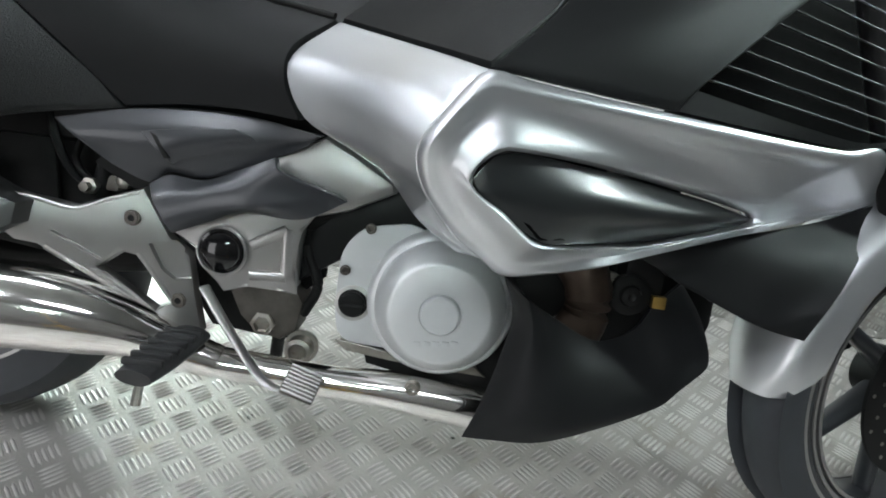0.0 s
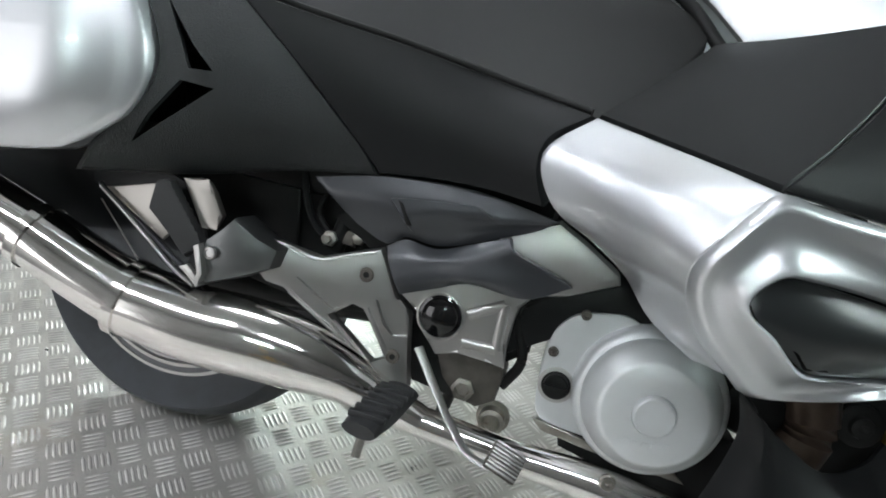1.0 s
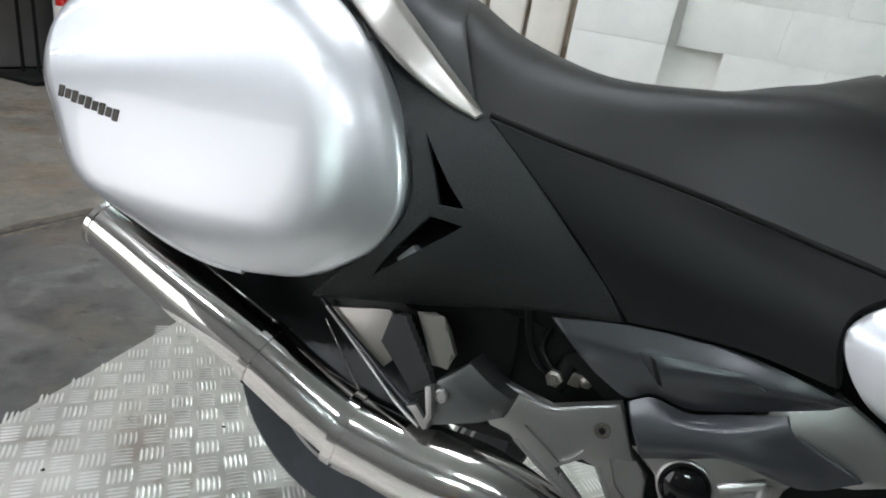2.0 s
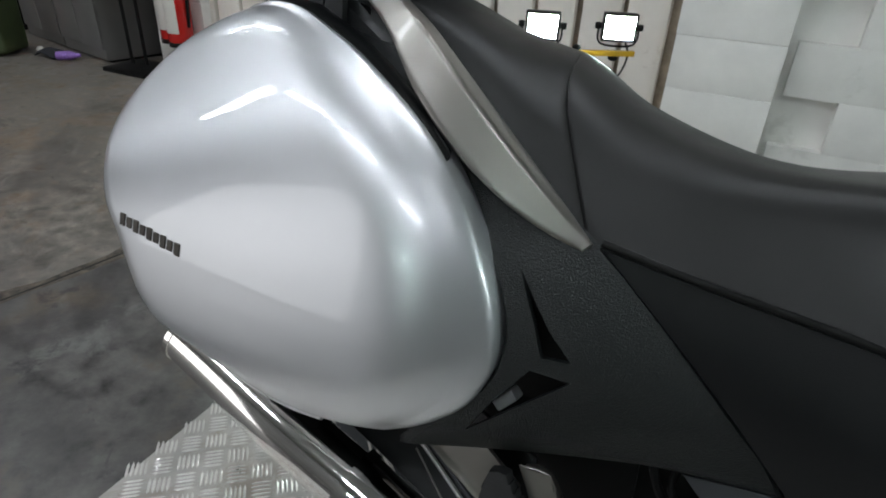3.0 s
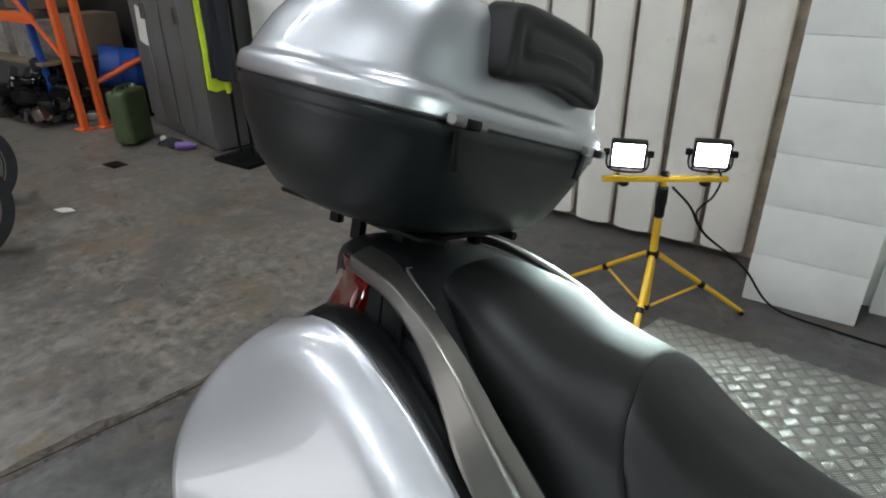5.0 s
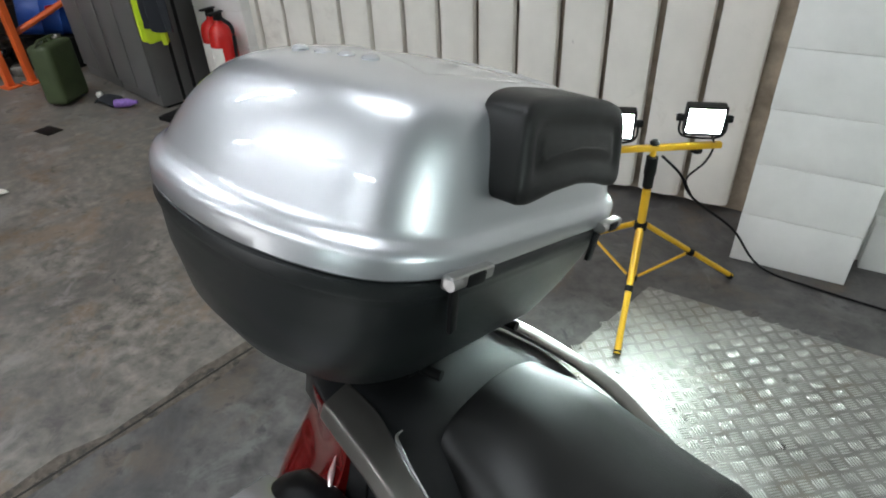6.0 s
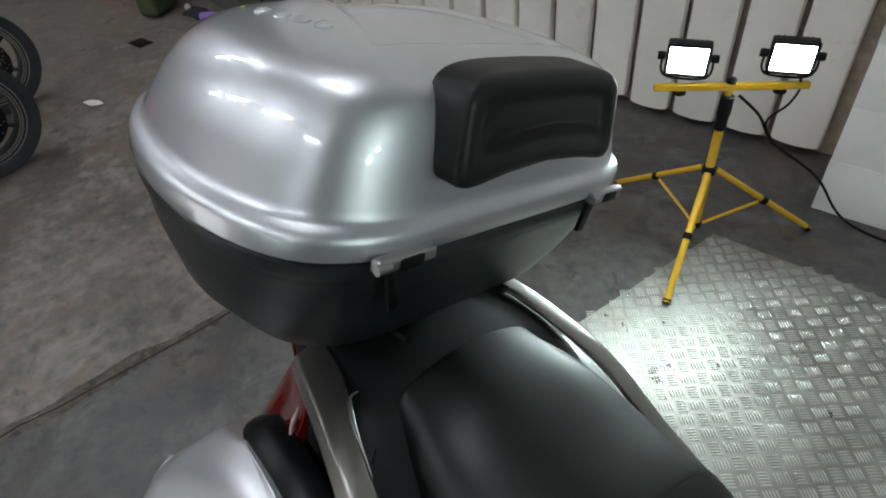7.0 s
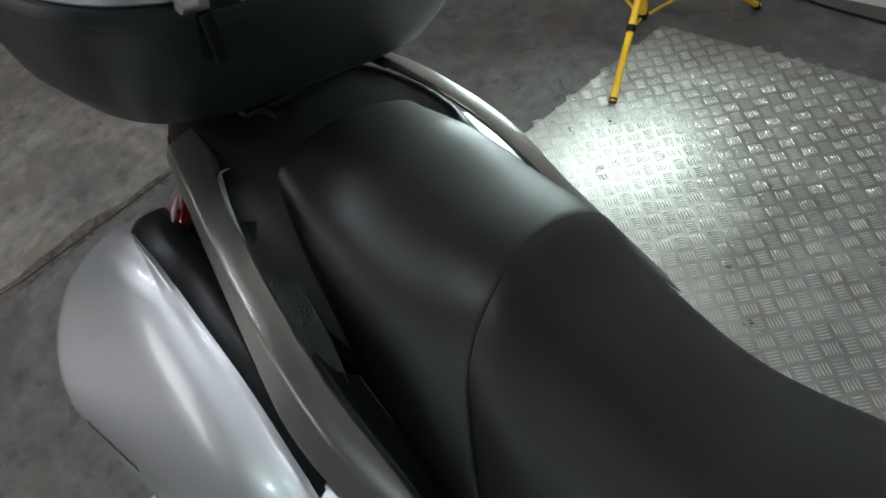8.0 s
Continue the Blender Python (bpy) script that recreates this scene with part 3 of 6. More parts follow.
part("rail_inner_panel", patch([
    [(-0.06, -0.312, 0.938), (0.0, -0.317, 0.898), (0.062, -0.316, 0.850), (0.122, -0.317, 0.804), (0.17, -0.318, 0.776)],
    [(-0.05, -0.295, 0.895), (0.01, -0.298, 0.855), (0.07, -0.298, 0.81), (0.13, -0.298, 0.772), (0.18, -0.298, 0.75)],
    [(-0.05, -0.265, 0.855), (0.01, -0.268, 0.815), (0.07, -0.268, 0.77), (0.13, -0.268, 0.735), (0.18, -0.268, 0.72)],
], 20, 10, 0.006), GRAIN, bike)
# added panel; its silver colour supplies the brightness of the far slot
part("far_slot_panel", patch([
    [(-0.235, 0.075, 0.945), (-0.15, 0.082, 0.905), (-0.08, 0.09, 0.868), (0.0, 0.10, 0.80)],
    [(-0.235, 0.12, 0.952), (-0.15, 0.13, 0.915), (-0.08, 0.14, 0.872), (0.0, 0.15, 0.80)],
    [(-0.225, 0.15, 0.940), (-0.145, 0.165, 0.902), (-0.075, 0.178, 0.855), (0.0, 0.19, 0.785)],
], 24, 12, 0.006, out=(0, 0, 1)), SILVER, bike, "silver panel added for the bright slot under the far grab rail")
# front panels
part("silver_side_panel", patch([
    [(0.667, -0.284, 0.712), (0.741, -0.345, 0.693), (0.80, -0.41, 0.676), (0.844, -0.457, 0.662)],
    [(0.619, -0.302, 0.669), (0.70, -0.362, 0.655), (0.77, -0.432, 0.645), (0.821, -0.468, 0.638)],
    [(0.614, -0.308, 0.636), (0.68, -0.358, 0.625), (0.75, -0.43, 0.615), (0.803, -0.475, 0.613)],
    [(0.642, -0.319, 0.592), (0.70, -0.364, 0.59), (0.75, -0.43, 0.59), (0.786, -0.471, 0.584)],
    [(0.696, -0.305, 0.563), (0.73, -0.352, 0.555), (0.76, -0.41, 0.557), (0.786, -0.455, 0.561)],
    [(0.746, -0.291, 0.53), (0.765, -0.34, 0.53), (0.785, -0.40, 0.535), (0.797, -0.438, 0.533)],
    [(0.787, -0.303, 0.487), (0.80, -0.35, 0.49), (0.812, -0.395, 0.495), (0.825, -0.413, 0.497)],
    [(0.84, -0.345, 0.459), (0.85, -0.36, 0.461), (0.86, -0.38, 0.463), (0.866, -0.389, 0.464)],
], 24, 36, 0.006, roll=0.002), SILVER, bike)
outer = [(0.844, -0.458, 0.661), (0.821, -0.469, 0.638), (0.803, -0.476, 0.613), (0.786, -0.472, 0.585), (0.786, -0.456, 0.562), (0.796, -0.44, 0.535), (0.822, -0.415, 0.499),
         (0.864, -0.391, 0.465), (0.892, -0.379, 0.446), (0.938, -0.37, 0.451), (1.008, -0.343, 0.462), (1.075, -0.316, 0.48), (1.203, -0.254, 0.509), (1.339, -0.191, 0.539),
         (1.47, -0.138, 0.58), (1.406, -0.204, 0.642), (1.331, -0.241, 0.635), (1.228, -0.291, 0.637), (1.096, -0.353, 0.644), (0.985, -0.403, 0.65), (0.89, -0.442, 0.656)]
inner = [(0.862, -0.466, 0.585), (0.85, -0.469, 0.576), (0.842, -0.47, 0.566), (0.84, -0.47, 0.556), (0.843, -0.469, 0.549), (0.855, -0.466, 0.54), (0.874, -0.46, 0.529),
         (0.895, -0.446, 0.512), (0.916, -0.431, 0.498), (0.952, -0.398, 0.493), (1.01, -0.352, 0.493), (1.075, -0.306, 0.494), (1.208, -0.223, 0.515), (1.238, -0.207, 0.522),
         (1.242, -0.205, 0.528), (1.238, -0.208, 0.535), (1.225, -0.216, 0.539), (1.15, -0.269, 0.553), (1.051, -0.338, 0.569), (0.96, -0.405, 0.582), (0.88, -0.458, 0.588)]


def between(f, rise):
    return [tuple((1 - f) * a + f * b - (rise if j == 1 else 0) for j, (a, b) in enumerate(zip(o, i))) for o, i in zip(outer, inner)]


part("side_fairing", loft([between(0, -0.03), between(0, -0.001), between(0.04, 0.005), between(0.10, 0.0105), between(0.16, 0.0125), between(0.22, 0.0115), between(0.34, 0.0065), between(0.48, 0.0035), between(0.62, 0.0045),
                          between(0.76, 0.0085), between(0.88, 0.0125), between(0.94, 0.0125), between(0.98, 0.008), between(1, 0.001), between(1, -0.02)], 120, 0, caps=False), SILVER, bike, "sculpted silver side fairing")
insert = part("smoked_insert", patch([
    [(0.84, -0.468, 0.56), (0.87, -0.458, 0.586), (0.96, -0.404, 0.58), (1.05, -0.339, 0.567), (1.15, -0.270, 0.551), (1.24, -0.209, 0.531)],
    [(0.848, -0.472, 0.548), (0.95, -0.431, 0.54), (1.07, -0.356, 0.532), (1.16, -0.286, 0.53), (1.241, -0.209, 0.528)],
    [(0.852, -0.468, 0.541), (0.916, -0.433, 0.5), (0.96, -0.396, 0.494), (1.075, -0.308, 0.496), (1.208, -0.225, 0.516), (1.24, -0.209, 0.525)],
], 34, 14, 0.014, back=(0, 1, 0)), SMOKE, bike, "smoked dark fairing insert")
# wedge on the insert's face; the vent's inner shade is its colour
part("insert_vent", prism([(0.868, 0.530), (0.90, 0.519), (0.945, 0.5015), (0.918, 0.5005)], lambda x, z: side_y(insert, x, z) - 0.0012, 0.01, bevel=0.001), SHADED_DEPTH, insert, "small near-black wedge drawn as a shaded vent slot")
part("knee_panel", patch([
    [(0.668, -0.282, 0.715), (0.74, -0.24, 0.785), (0.79, -0.205, 0.84)],
    [(0.741, -0.342, 0.696), (0.80, -0.30, 0.76), (0.86, -0.24, 0.852)],
    [(0.80, -0.407, 0.679), (0.86, -0.35, 0.75), (0.94, -0.26, 0.875)],
    [(0.844, -0.455, 0.666), (0.914, -0.389, 0.744), (1.02, -0.28, 0.90)],
], 20, 20, 0.006, roll=0.0045), SATIN, bike, "matt dark grey knee panel")
part("upper_fairing", patch([
    [(0.846, -0.454, 0.665), (0.917, -0.388, 0.744), (1.025, -0.28, 0.90)],
    [(0.97, -0.402, 0.655), (1.01, -0.375, 0.72), (1.13, -0.28, 0.87)],
    [(1.06, -0.364, 0.65), (1.085, -0.35, 0.68), (1.24, -0.265, 0.82)],
], 20, 16, 0.006), SATIN, bike)
part("grille_sill", patch([
    [(1.06, -0.364, 0.65), (1.15, -0.325, 0.645), (1.25, -0.277, 0.64), (1.35, -0.23, 0.638), (1.42, -0.195, 0.648)],
    [(1.08, -0.352, 0.676), (1.17, -0.312, 0.665), (1.26, -0.272, 0.655), (1.35, -0.23, 0.648), (1.41, -0.198, 0.655)],
], 20, 6, 0.02), SATIN, bike)
# flat sheet behind the slats, coloured near black for the shaded depth
grille = part("air_grille", patch([[(1.05, -0.22, 0.58), (1.50, -0.06, 0.56)], [(1.25, -0.12, 0.86), (1.50, -0.05, 0.86)]], 10, 10, 0.01), SHADED_DEPTH, bike, "black louvred air grille, a near-black sheet for its shaded depth")
for k in range(8):
    x, z = 1.088 + 0.0232 * k, 0.69 + 0.0195 * k
    part("slat", tube([(x, -0.345 + 0.0125 * k, z), (1.41 + 0.004 * k, -0.196, 0.66 + 0.0195 * k)], 0.0013, n=2, seg=6), BLACK, grille)
part("lower_cowl", patch([
    [(0.897, -0.343, 0.438), (0.918, -0.312, 0.381), (0.910, -0.303, 0.315), (0.894, -0.295, 0.246), (0.877, -0.296, 0.199)],
    [(0.93, -0.345, 0.415), (0.945, -0.335, 0.36), (0.94, -0.332, 0.30), (0.925, -0.325, 0.245), (0.915, -0.312, 0.207)],
    [(0.97, -0.31, 0.387), (0.98, -0.325, 0.335), (0.985, -0.34, 0.29), (0.98, -0.342, 0.25), (0.975, -0.33, 0.221)],
    [(1.045, -0.26, 0.345), (1.05, -0.295, 0.315), (1.045, -0.318, 0.28), (1.05, -0.32, 0.255), (1.055, -0.31, 0.241)],
    [(1.105, -0.225, 0.357), (1.12, -0.24, 0.326), (1.13, -0.265, 0.295), (1.135, -0.275, 0.275), (1.14, -0.275, 0.264)],
    [(1.135, -0.2, 0.386), (1.155, -0.215, 0.352), (1.17, -0.235, 0.32), (1.172, -0.25, 0.296), (1.17, -0.256, 0.28)],
    [(1.185, -0.165, 0.42), (1.217, -0.173, 0.375), (1.226, -0.204, 0.335), (1.22, -0.225, 0.312), (1.20, -0.236, 0.297)],
], 28, 28, 0.006), SATIN, bike, "matt dark lower cowl")
part("inner_fairing", patch([
    [(1.06, -0.30, 0.475), (1.20, -0.245, 0.505), (1.34, -0.195, 0.535), (1.47, -0.145, 0.575)],
    [(1.105, -0.27, 0.455), (1.20, -0.26, 0.462), (1.29, -0.255, 0.468), (1.40, -0.22, 0.50)],
    [(1.125, -0.268, 0.445), (1.205, -0.272, 0.42), (1.27, -0.276, 0.408), (1.345, -0.27, 0.44)],
    [(1.13, -0.266, 0.442), (1.20, -0.272, 0.413), (1.26, -0.278, 0.393), (1.312, -0.28, 0.384)],
], 24, 16, 0.006), SATIN, bike, "glossy dark inner fairing")

# lower side: cover, frame and footrest plates
part("side_cover", patch([
    [(0.308, -0.262, 0.556), (0.401, -0.262, 0.578), (0.493, -0.26, 0.588), (0.564, -0.258, 0.586), (0.654, -0.27, 0.573)],
    [(0.335, -0.266, 0.537), (0.43, -0.27, 0.545), (0.52, -0.27, 0.552), (0.59, -0.264, 0.56), (0.646, -0.268, 0.568)],
    [(0.355, -0.258, 0.52), (0.43, -0.26, 0.512), (0.51, -0.258, 0.522), (0.60, -0.258, 0.55), (0.642, -0.266, 0.564)],
    [(0.378, -0.254, 0.505), (0.427, -0.252, 0.486), (0.455, -0.25, 0.502), (0.507, -0.25, 0.501), (0.602, -0.255, 0.541), (0.638, -0.263, 0.56)],
], 32, 18, 0.006), GREY, bike, "graphite side cover with a scoop")
part("frame_cover", patch([
    [(0.430, -0.258, 0.485), (0.457, -0.256, 0.500), (0.502, -0.257, 0.498), (0.547, -0.262, 0.517), (0.597, -0.275, 0.54)],
    [(0.44, -0.27, 0.465), (0.50, -0.272, 0.482), (0.56, -0.279, 0.50), (0.61, -0.284, 0.522)],
    [(0.455, -0.274, 0.44), (0.52, -0.276, 0.462), (0.59, -0.283, 0.478), (0.665, -0.272, 0.503)],
    [(0.465, -0.266, 0.423), (0.515, -0.266, 0.445), (0.56, -0.27, 0.464), (0.635, -0.272, 0.463), (0.692, -0.261, 0.492)],
], 32, 16, 0.008), GREY, bike, "dark grey frame cover")
part("frame_beam", prism([(0.585, 0.54), (0.655, 0.572), (0.70, 0.55), (0.748, 0.522), (0.752, 0.508), (0.69, 0.476), (0.63, 0.46), (0.56, 0.475)], lambda x, z: -0.25, 0.05, bevel=0.016), SILVER_DULL, bike)
pivot = part("pivot_plate", prism([(0.462, 0.425), (0.513, 0.45), (0.557, 0.462), (0.638, 0.46), (0.63, 0.44), (0.626, 0.419), (0.625, 0.385), (0.623, 0.356), (0.60, 0.352), (0.56, 0.354), (0.53, 0.352), (0.512, 0.362), (0.501, 0.373), (0.488, 0.40)],
                                  lambda x, z: -0.243 + 0.06 * (x - 0.47), 0.045, bevel=0.006), SILVER_DULL, bike, "cast silver pivot plate")
part("pivot_cap", lathe([(0.031, 0), (0.031, 0.003), (0.027, 0.004), (0.025, 0.009), (0.016, 0.013), (0, 0.0145)], (0.525, -0.243, 0.403), seg=36), GLOSS, pivot, "glossy black round cap")
for p, q in (((0.562, 0.414), (0.609, 0.441)), ((0.609, 0.441), (0.611, 0.374)), ((0.611, 0.374), (0.562, 0.372))):
    part("ridge", tube([(x, -0.2375 + 0.06 * (x - 0.47), z) for x, z in (p, q)], 0.0095, n=2, seg=12), SILVER_DULL, pivot)
part("pivot_shell", prism([(0.535, 0.355), (0.62, 0.355), (0.632, 0.33), (0.625, 0.285), (0.60, 0.268), (0.565, 0.276), (0.54, 0.30), (0.522, 0.34)], lambda x, z: -0.205, 0.06, bevel=0.014), GRIME, pivot, "grimy cast lower lug")


def plate_y(x, z):
    return -0.238 - 0.27 * max(0.0, 0.5 - x)


bracket = part("footrest_bracket", prism([(0.25, 0.462), (0.285, 0.459), (0.344, 0.448), (0.424, 0.479), (0.456, 0.415), (0.481, 0.391), (0.492, 0.322), (0.50, 0.282),
                                          (0.453, 0.282), (0.39, 0.335), (0.303, 0.394), (0.278, 0.398), (0.255, 0.42)], plate_y, 0.018,
                                         holes=[[(0.372, 0.369), (0.399, 0.39), (0.415, 0.386), (0.43, 0.365), (0.458, 0.322), (0.441, 0.312)]], bevel=0.008), SILVER_DULL, bike, "cast silver footrest bracket with a window")
for shape, deep in (([(0.431, 0.404), (0.468, 0.411), (0.474, 0.395), (0.484, 0.358), (0.463, 0.356), (0.447, 0.37)], 0.009), ([(0.318, 0.414), (0.355, 0.416), (0.398, 0.404), (0.385, 0.384), (0.374, 0.378)], 0.007)):
    carve(bracket, prism(shape, lambda x, z: plate_y(x, z) - 0.03, 0.03 + deep, bevel=0))
for x, z in ((0.412, 0.438), (0.47, 0.327)):
    part("bolt", bolt(x, plate_y(x, z) - 0.001, z, 0.0085, 0.004), GRIME, bracket)
    # black disc over the bolt's hollow, painting the shade inside it
    part("socket", lathe([(0.0052, 0), (0.0052, 0.0005)], (x, plate_y(x, z) - 0.0035, z), seg=6), BLACK, bracket)
for pts, r in (([(0.262, 0.459), (0.30, 0.4545), (0.344, 0.444), (0.38, 0.458), (0.418, 0.472)], 0.0035), ([(0.312, 0.392), (0.388, 0.341), (0.45, 0.29)], 0.004), ([(0.378, 0.361), (0.41, 0.334), (0.438, 0.308)], 0.0045), ([(0.42, 0.39), (0.438, 0.362), (0.462, 0.325)], 0.0045)):
    part("rim", tube([(x, plate_y(x, z) + 0.003, z) for x, z in pts], r, n=20, seg=12), SILVER_DULL, bracket)
peg = part("footrest", tube([(0.497, -0.262, 0.288), (0.479, -0.386, 0.273)], [0.027, 0.029, 0.029, 0.024], seg=16, n=8, flat=0.42), PEG, bike, "black ribbed rubber footrest")
for k in range(6):
    y = -0.283 - 0.017 * k
    part("rib", box(0.497 - 0.145 * (-0.262 - y), y, 0.299 + 0.12 * (y + 0.262), 0.05, 0.0085, 0.009, 0.0025), PEG, peg)
part("peg_pin", tube([(0.482, -0.375, 0.262), (0.482, -0.385, 0.238)], 0.006, n=2, seg=8), STEEL, peg)
blade = [(0.203, 0.436), (0.178, 0.418), (0.150, 0.445), (0.121, 0.470), (0.126, 0.508), (0.136, 0.5125)]
for k in range(8):
    f = k / 8
    blade += [(0.146 + 0.053 * f, 0.512 - 0.066 * f), (0.1475 + 0.053 * (f + 0.06), 0.5035 - 0.066 * (f + 0.02))]
ppeg = part("passenger_footrest", prism(blade, lambda x, z: -0.352 + 0.10 * (x - 0.12), 0.016, bevel=0.0022), PEG, bike, "folded rubber passenger footrest with a toothed edge")
part("footrest_core", prism([(0.198, 0.432), (0.176, 0.414), (0.142, 0.446), (0.116, 0.474), (0.122, 0.500), (0.150, 0.496)], lambda x, z: -0.338, 0.014, bevel=0.003), BLACK, ppeg)
mount = part("peg_mount", prism([(0.196, 0.404), (0.205, 0.446), (0.222, 0.462), (0.240, 0.484), (0.272, 0.464), (0.302, 0.452), (0.296, 0.424), (0.266, 0.407), (0.214, 0.385)], lambda x, z: -0.343 + 0.30 * max(0.0, x - 0.235), 0.055, bevel=0.009), CAST_DARK, bike, "gunmetal footrest mount with a forked end")
part("mount_tab", prism([(0.156, 0.516), (0.170, 0.522), (0.186, 0.520), (0.198, 0.508), (0.215, 0.480), (0.208, 0.462), (0.188, 0.456)], lambda x, z: -0.328, 0.012, bevel=0.005), BRONZE, mount)
part("fork_lug", prism([(0.178, 0.402), (0.186, 0.398), (0.208, 0.381), (0.214, 0.386), (0.205, 0.397), (0.190, 0.409)], lambda x, z: -0.352, 0.045, bevel=0.002), SILVER_DULL, mount)
part("fork_cheek", prism([(0.196, 0.436), (0.204, 0.441), (0.216, 0.402), (0.211, 0.386), (0.205, 0.392), (0.207, 0.402)], lambda x, z: -0.354, 0.012, bevel=0.002), SILVER_DULL, mount)
# solid black filler for the shade between the fork's arms
part("fork_gap_shade", prism([(0.186, 0.406), (0.196, 0.430), (0.206, 0.402), (0.204, 0.392)], lambda x, z: -0.345, 0.02, bevel=0.001), BLACK, mount)
part("pin", lathe([(0.0095, 0), (0.0095, 0.002), (0.0085, 0.004), (0.006, 0.0045), (0.0055, 0.003), (0, 0.003)], (0.217, -0.343, 0.430), seg=20), SILVER_DULL, mount)
part("guard_plate", prism([(0.008, 0.473), (0.10, 0.499), (0.15, 0.47), (0.112, 0.418), (0.055, 0.447)], lambda x, z: -0.300, 0.006, bevel=0.002), BRONZE, mount, "pale painted plate behind the footrest")
part("guard_rim", tube([(0.008, -0.309, 0.474), (0.055, -0.311, 0.445), (0.107, -0.316, 0.414), (0.155, -0.330, 0.392), (0.20, -0.345, 0.380)], 0.0028, n=24, seg=10), SILVER_DULL, mount)
part("guard_seam", tube([(0.010, -0.307, 0.455), (0.05, -0.307, 0.415), (0.095, -0.312, 0.375)], 0.0011, n=16, seg=8), BRONZE, mount)
pedal = part("brake_pedal", tube([(0.505, -0.25, 0.352), (0.541, -0.265, 0.309), (0.579, -0.28, 0.267), (0.61, -0.295, 0.243), (0.65, -0.312, 0.24)], [0.0095, 0.009, 0.0085, 0.008, 0.008], n=24, flat=0.42), SILVER_DULL, bike, "silver brake pedal")
PAD = Matrix.Translation((0.662, -0.317, 0.258)) @ Matrix.Rotation(radians(18), 4, "Y") @ Matrix.Rotation(radians(50), 4, "X")
part("pad", box(0, 0, 0, 0.046, 0.04, 0.012, 0.004, m=PAD.copy()), GRIME, pedal, "knurled steel pedal pad")
for j in range(8):
    part("ridge", box(0, -0.0172 + 0.0049 * j, 0.007, 0.043, 0.0028, 0.0045, 0.0008, m=PAD.copy()), SILVER_DULL, pedal)

part("pannier_base", prism([(-0.40, 0.70), (-0.36, 0.60), (-0.25, 0.548), (0.0, 0.535), (0.07, 0.58), (0.04, 0.72), (-0.2, 0.78)], lambda x, z: -0.385, 0.165, bevel=0.012), DARK, bike, "black plastic pannier base")

# exhaust
muffler = part("muffler", tube([(-0.352, -0.372, 0.489), (-0.278, -0.366, 0.465), (-0.156, -0.36, 0.425), (-0.05, -0.347, 0.388)], [0.041, 0.0425, 0.043, 0.0425, 0.042], seg=40, n=32), CHROME, bike, "long polished chrome silencer")
sleeve = part("silencer_sleeve", tube([(-0.05, -0.347, 0.388), (0.024, -0.336, 0.356), (0.10, -0.325, 0.327)], [0.047, 0.048, 0.0485], seg=40, n=16), CHROME, bike)
cone = part("silencer_cone", tube([(0.096, -0.323, 0.328), (0.20, -0.312, 0.316), (0.30, -0.296, 0.312), (0.40, -0.276, 0.292), (0.48, -0.26, 0.262), (0.53, -0.252, 0.246)], [0.054, 0.0555, 0.057, 0.049, 0.032, 0.024], seg=40, n=40), CHROME, bike)
part("sleeve_rim", tube([(-0.058, -0.348, 0.391), (-0.044, -0.3463, 0.3856)], 0.0502, seg=40, n=2), CHROME, sleeve)
part("cone_rim", tube([(0.086, -0.3244, 0.3305), (0.101, -0.3225, 0.3274)], 0.0575, seg=40, n=2), CHROME, cone)
part("end_ring", tube([(-0.3585, -0.3724, 0.491), (-0.350, -0.3719, 0.4884)], 0.0425, seg=40, n=2), CHROME, muffler)
# closed black plug; its colour gives the dark of the pipe's mouth
part("tail_pipe_mouth_shade", tube([(-0.3595, -0.3725, 0.4913), (-0.345, -0.372, 0.487)], 0.031, seg=24, n=2), BLACK, muffler)
part("heat_shield", patch([
    [(-0.37, -0.23, 0.60), (-0.20, -0.235, 0.575), (-0.05, -0.245, 0.545), (0.06, -0.255, 0.515), (0.15, -0.26, 0.49)],
    [(-0.36, -0.255, 0.53), (-0.20, -0.26, 0.50), (-0.05, -0.265, 0.465), (0.06, -0.27, 0.43), (0.17, -0.275, 0.40)],
    [(-0.36, -0.285, 0.485), (-0.20, -0.29, 0.45), (-0.05, -0.295, 0.41), (0.06, -0.30, 0.38), (0.18, -0.298, 0.352)],
], 24, 12, 0.006), DARK, bike, "black plastic heat shield")
part("inner_fender", patch([[(-0.12, -0.17, 0.60), (0.06, -0.17, 0.60), (0.24, -0.17, 0.58)], [(-0.10, -0.18, 0.48), (0.08, -0.18, 0.48), (0.26, -0.18, 0.47)], [(0.02, -0.17, 0.40), (0.12, -0.17, 0.37), (0.26, -0.17, 0.35)]], 14, 12, 0.006), BLACK, bike)
part("rear_hugger", patch([
    [(0.05, -0.15, 0.60), (0.20, -0.15, 0.59), (0.36, -0.15, 0.56), (0.47, -0.15, 0.50)],
    [(0.12, -0.16, 0.50), (0.24, -0.165, 0.47), (0.36, -0.165, 0.44), (0.47, -0.16, 0.42)],
    [(0.22, -0.15, 0.34), (0.28, -0.155, 0.335), (0.36, -0.155, 0.345), (0.43, -0.15, 0.36)],
], 20, 14, 0.006), BLACK, bike)
part("subframe_tube", tube([(-0.02, -0.278, 0.472), (0.059, -0.29, 0.435), (0.129, -0.303, 0.402), (0.188, -0.314, 0.379)], 0.0032, n=16, seg=10), GREY, bike)
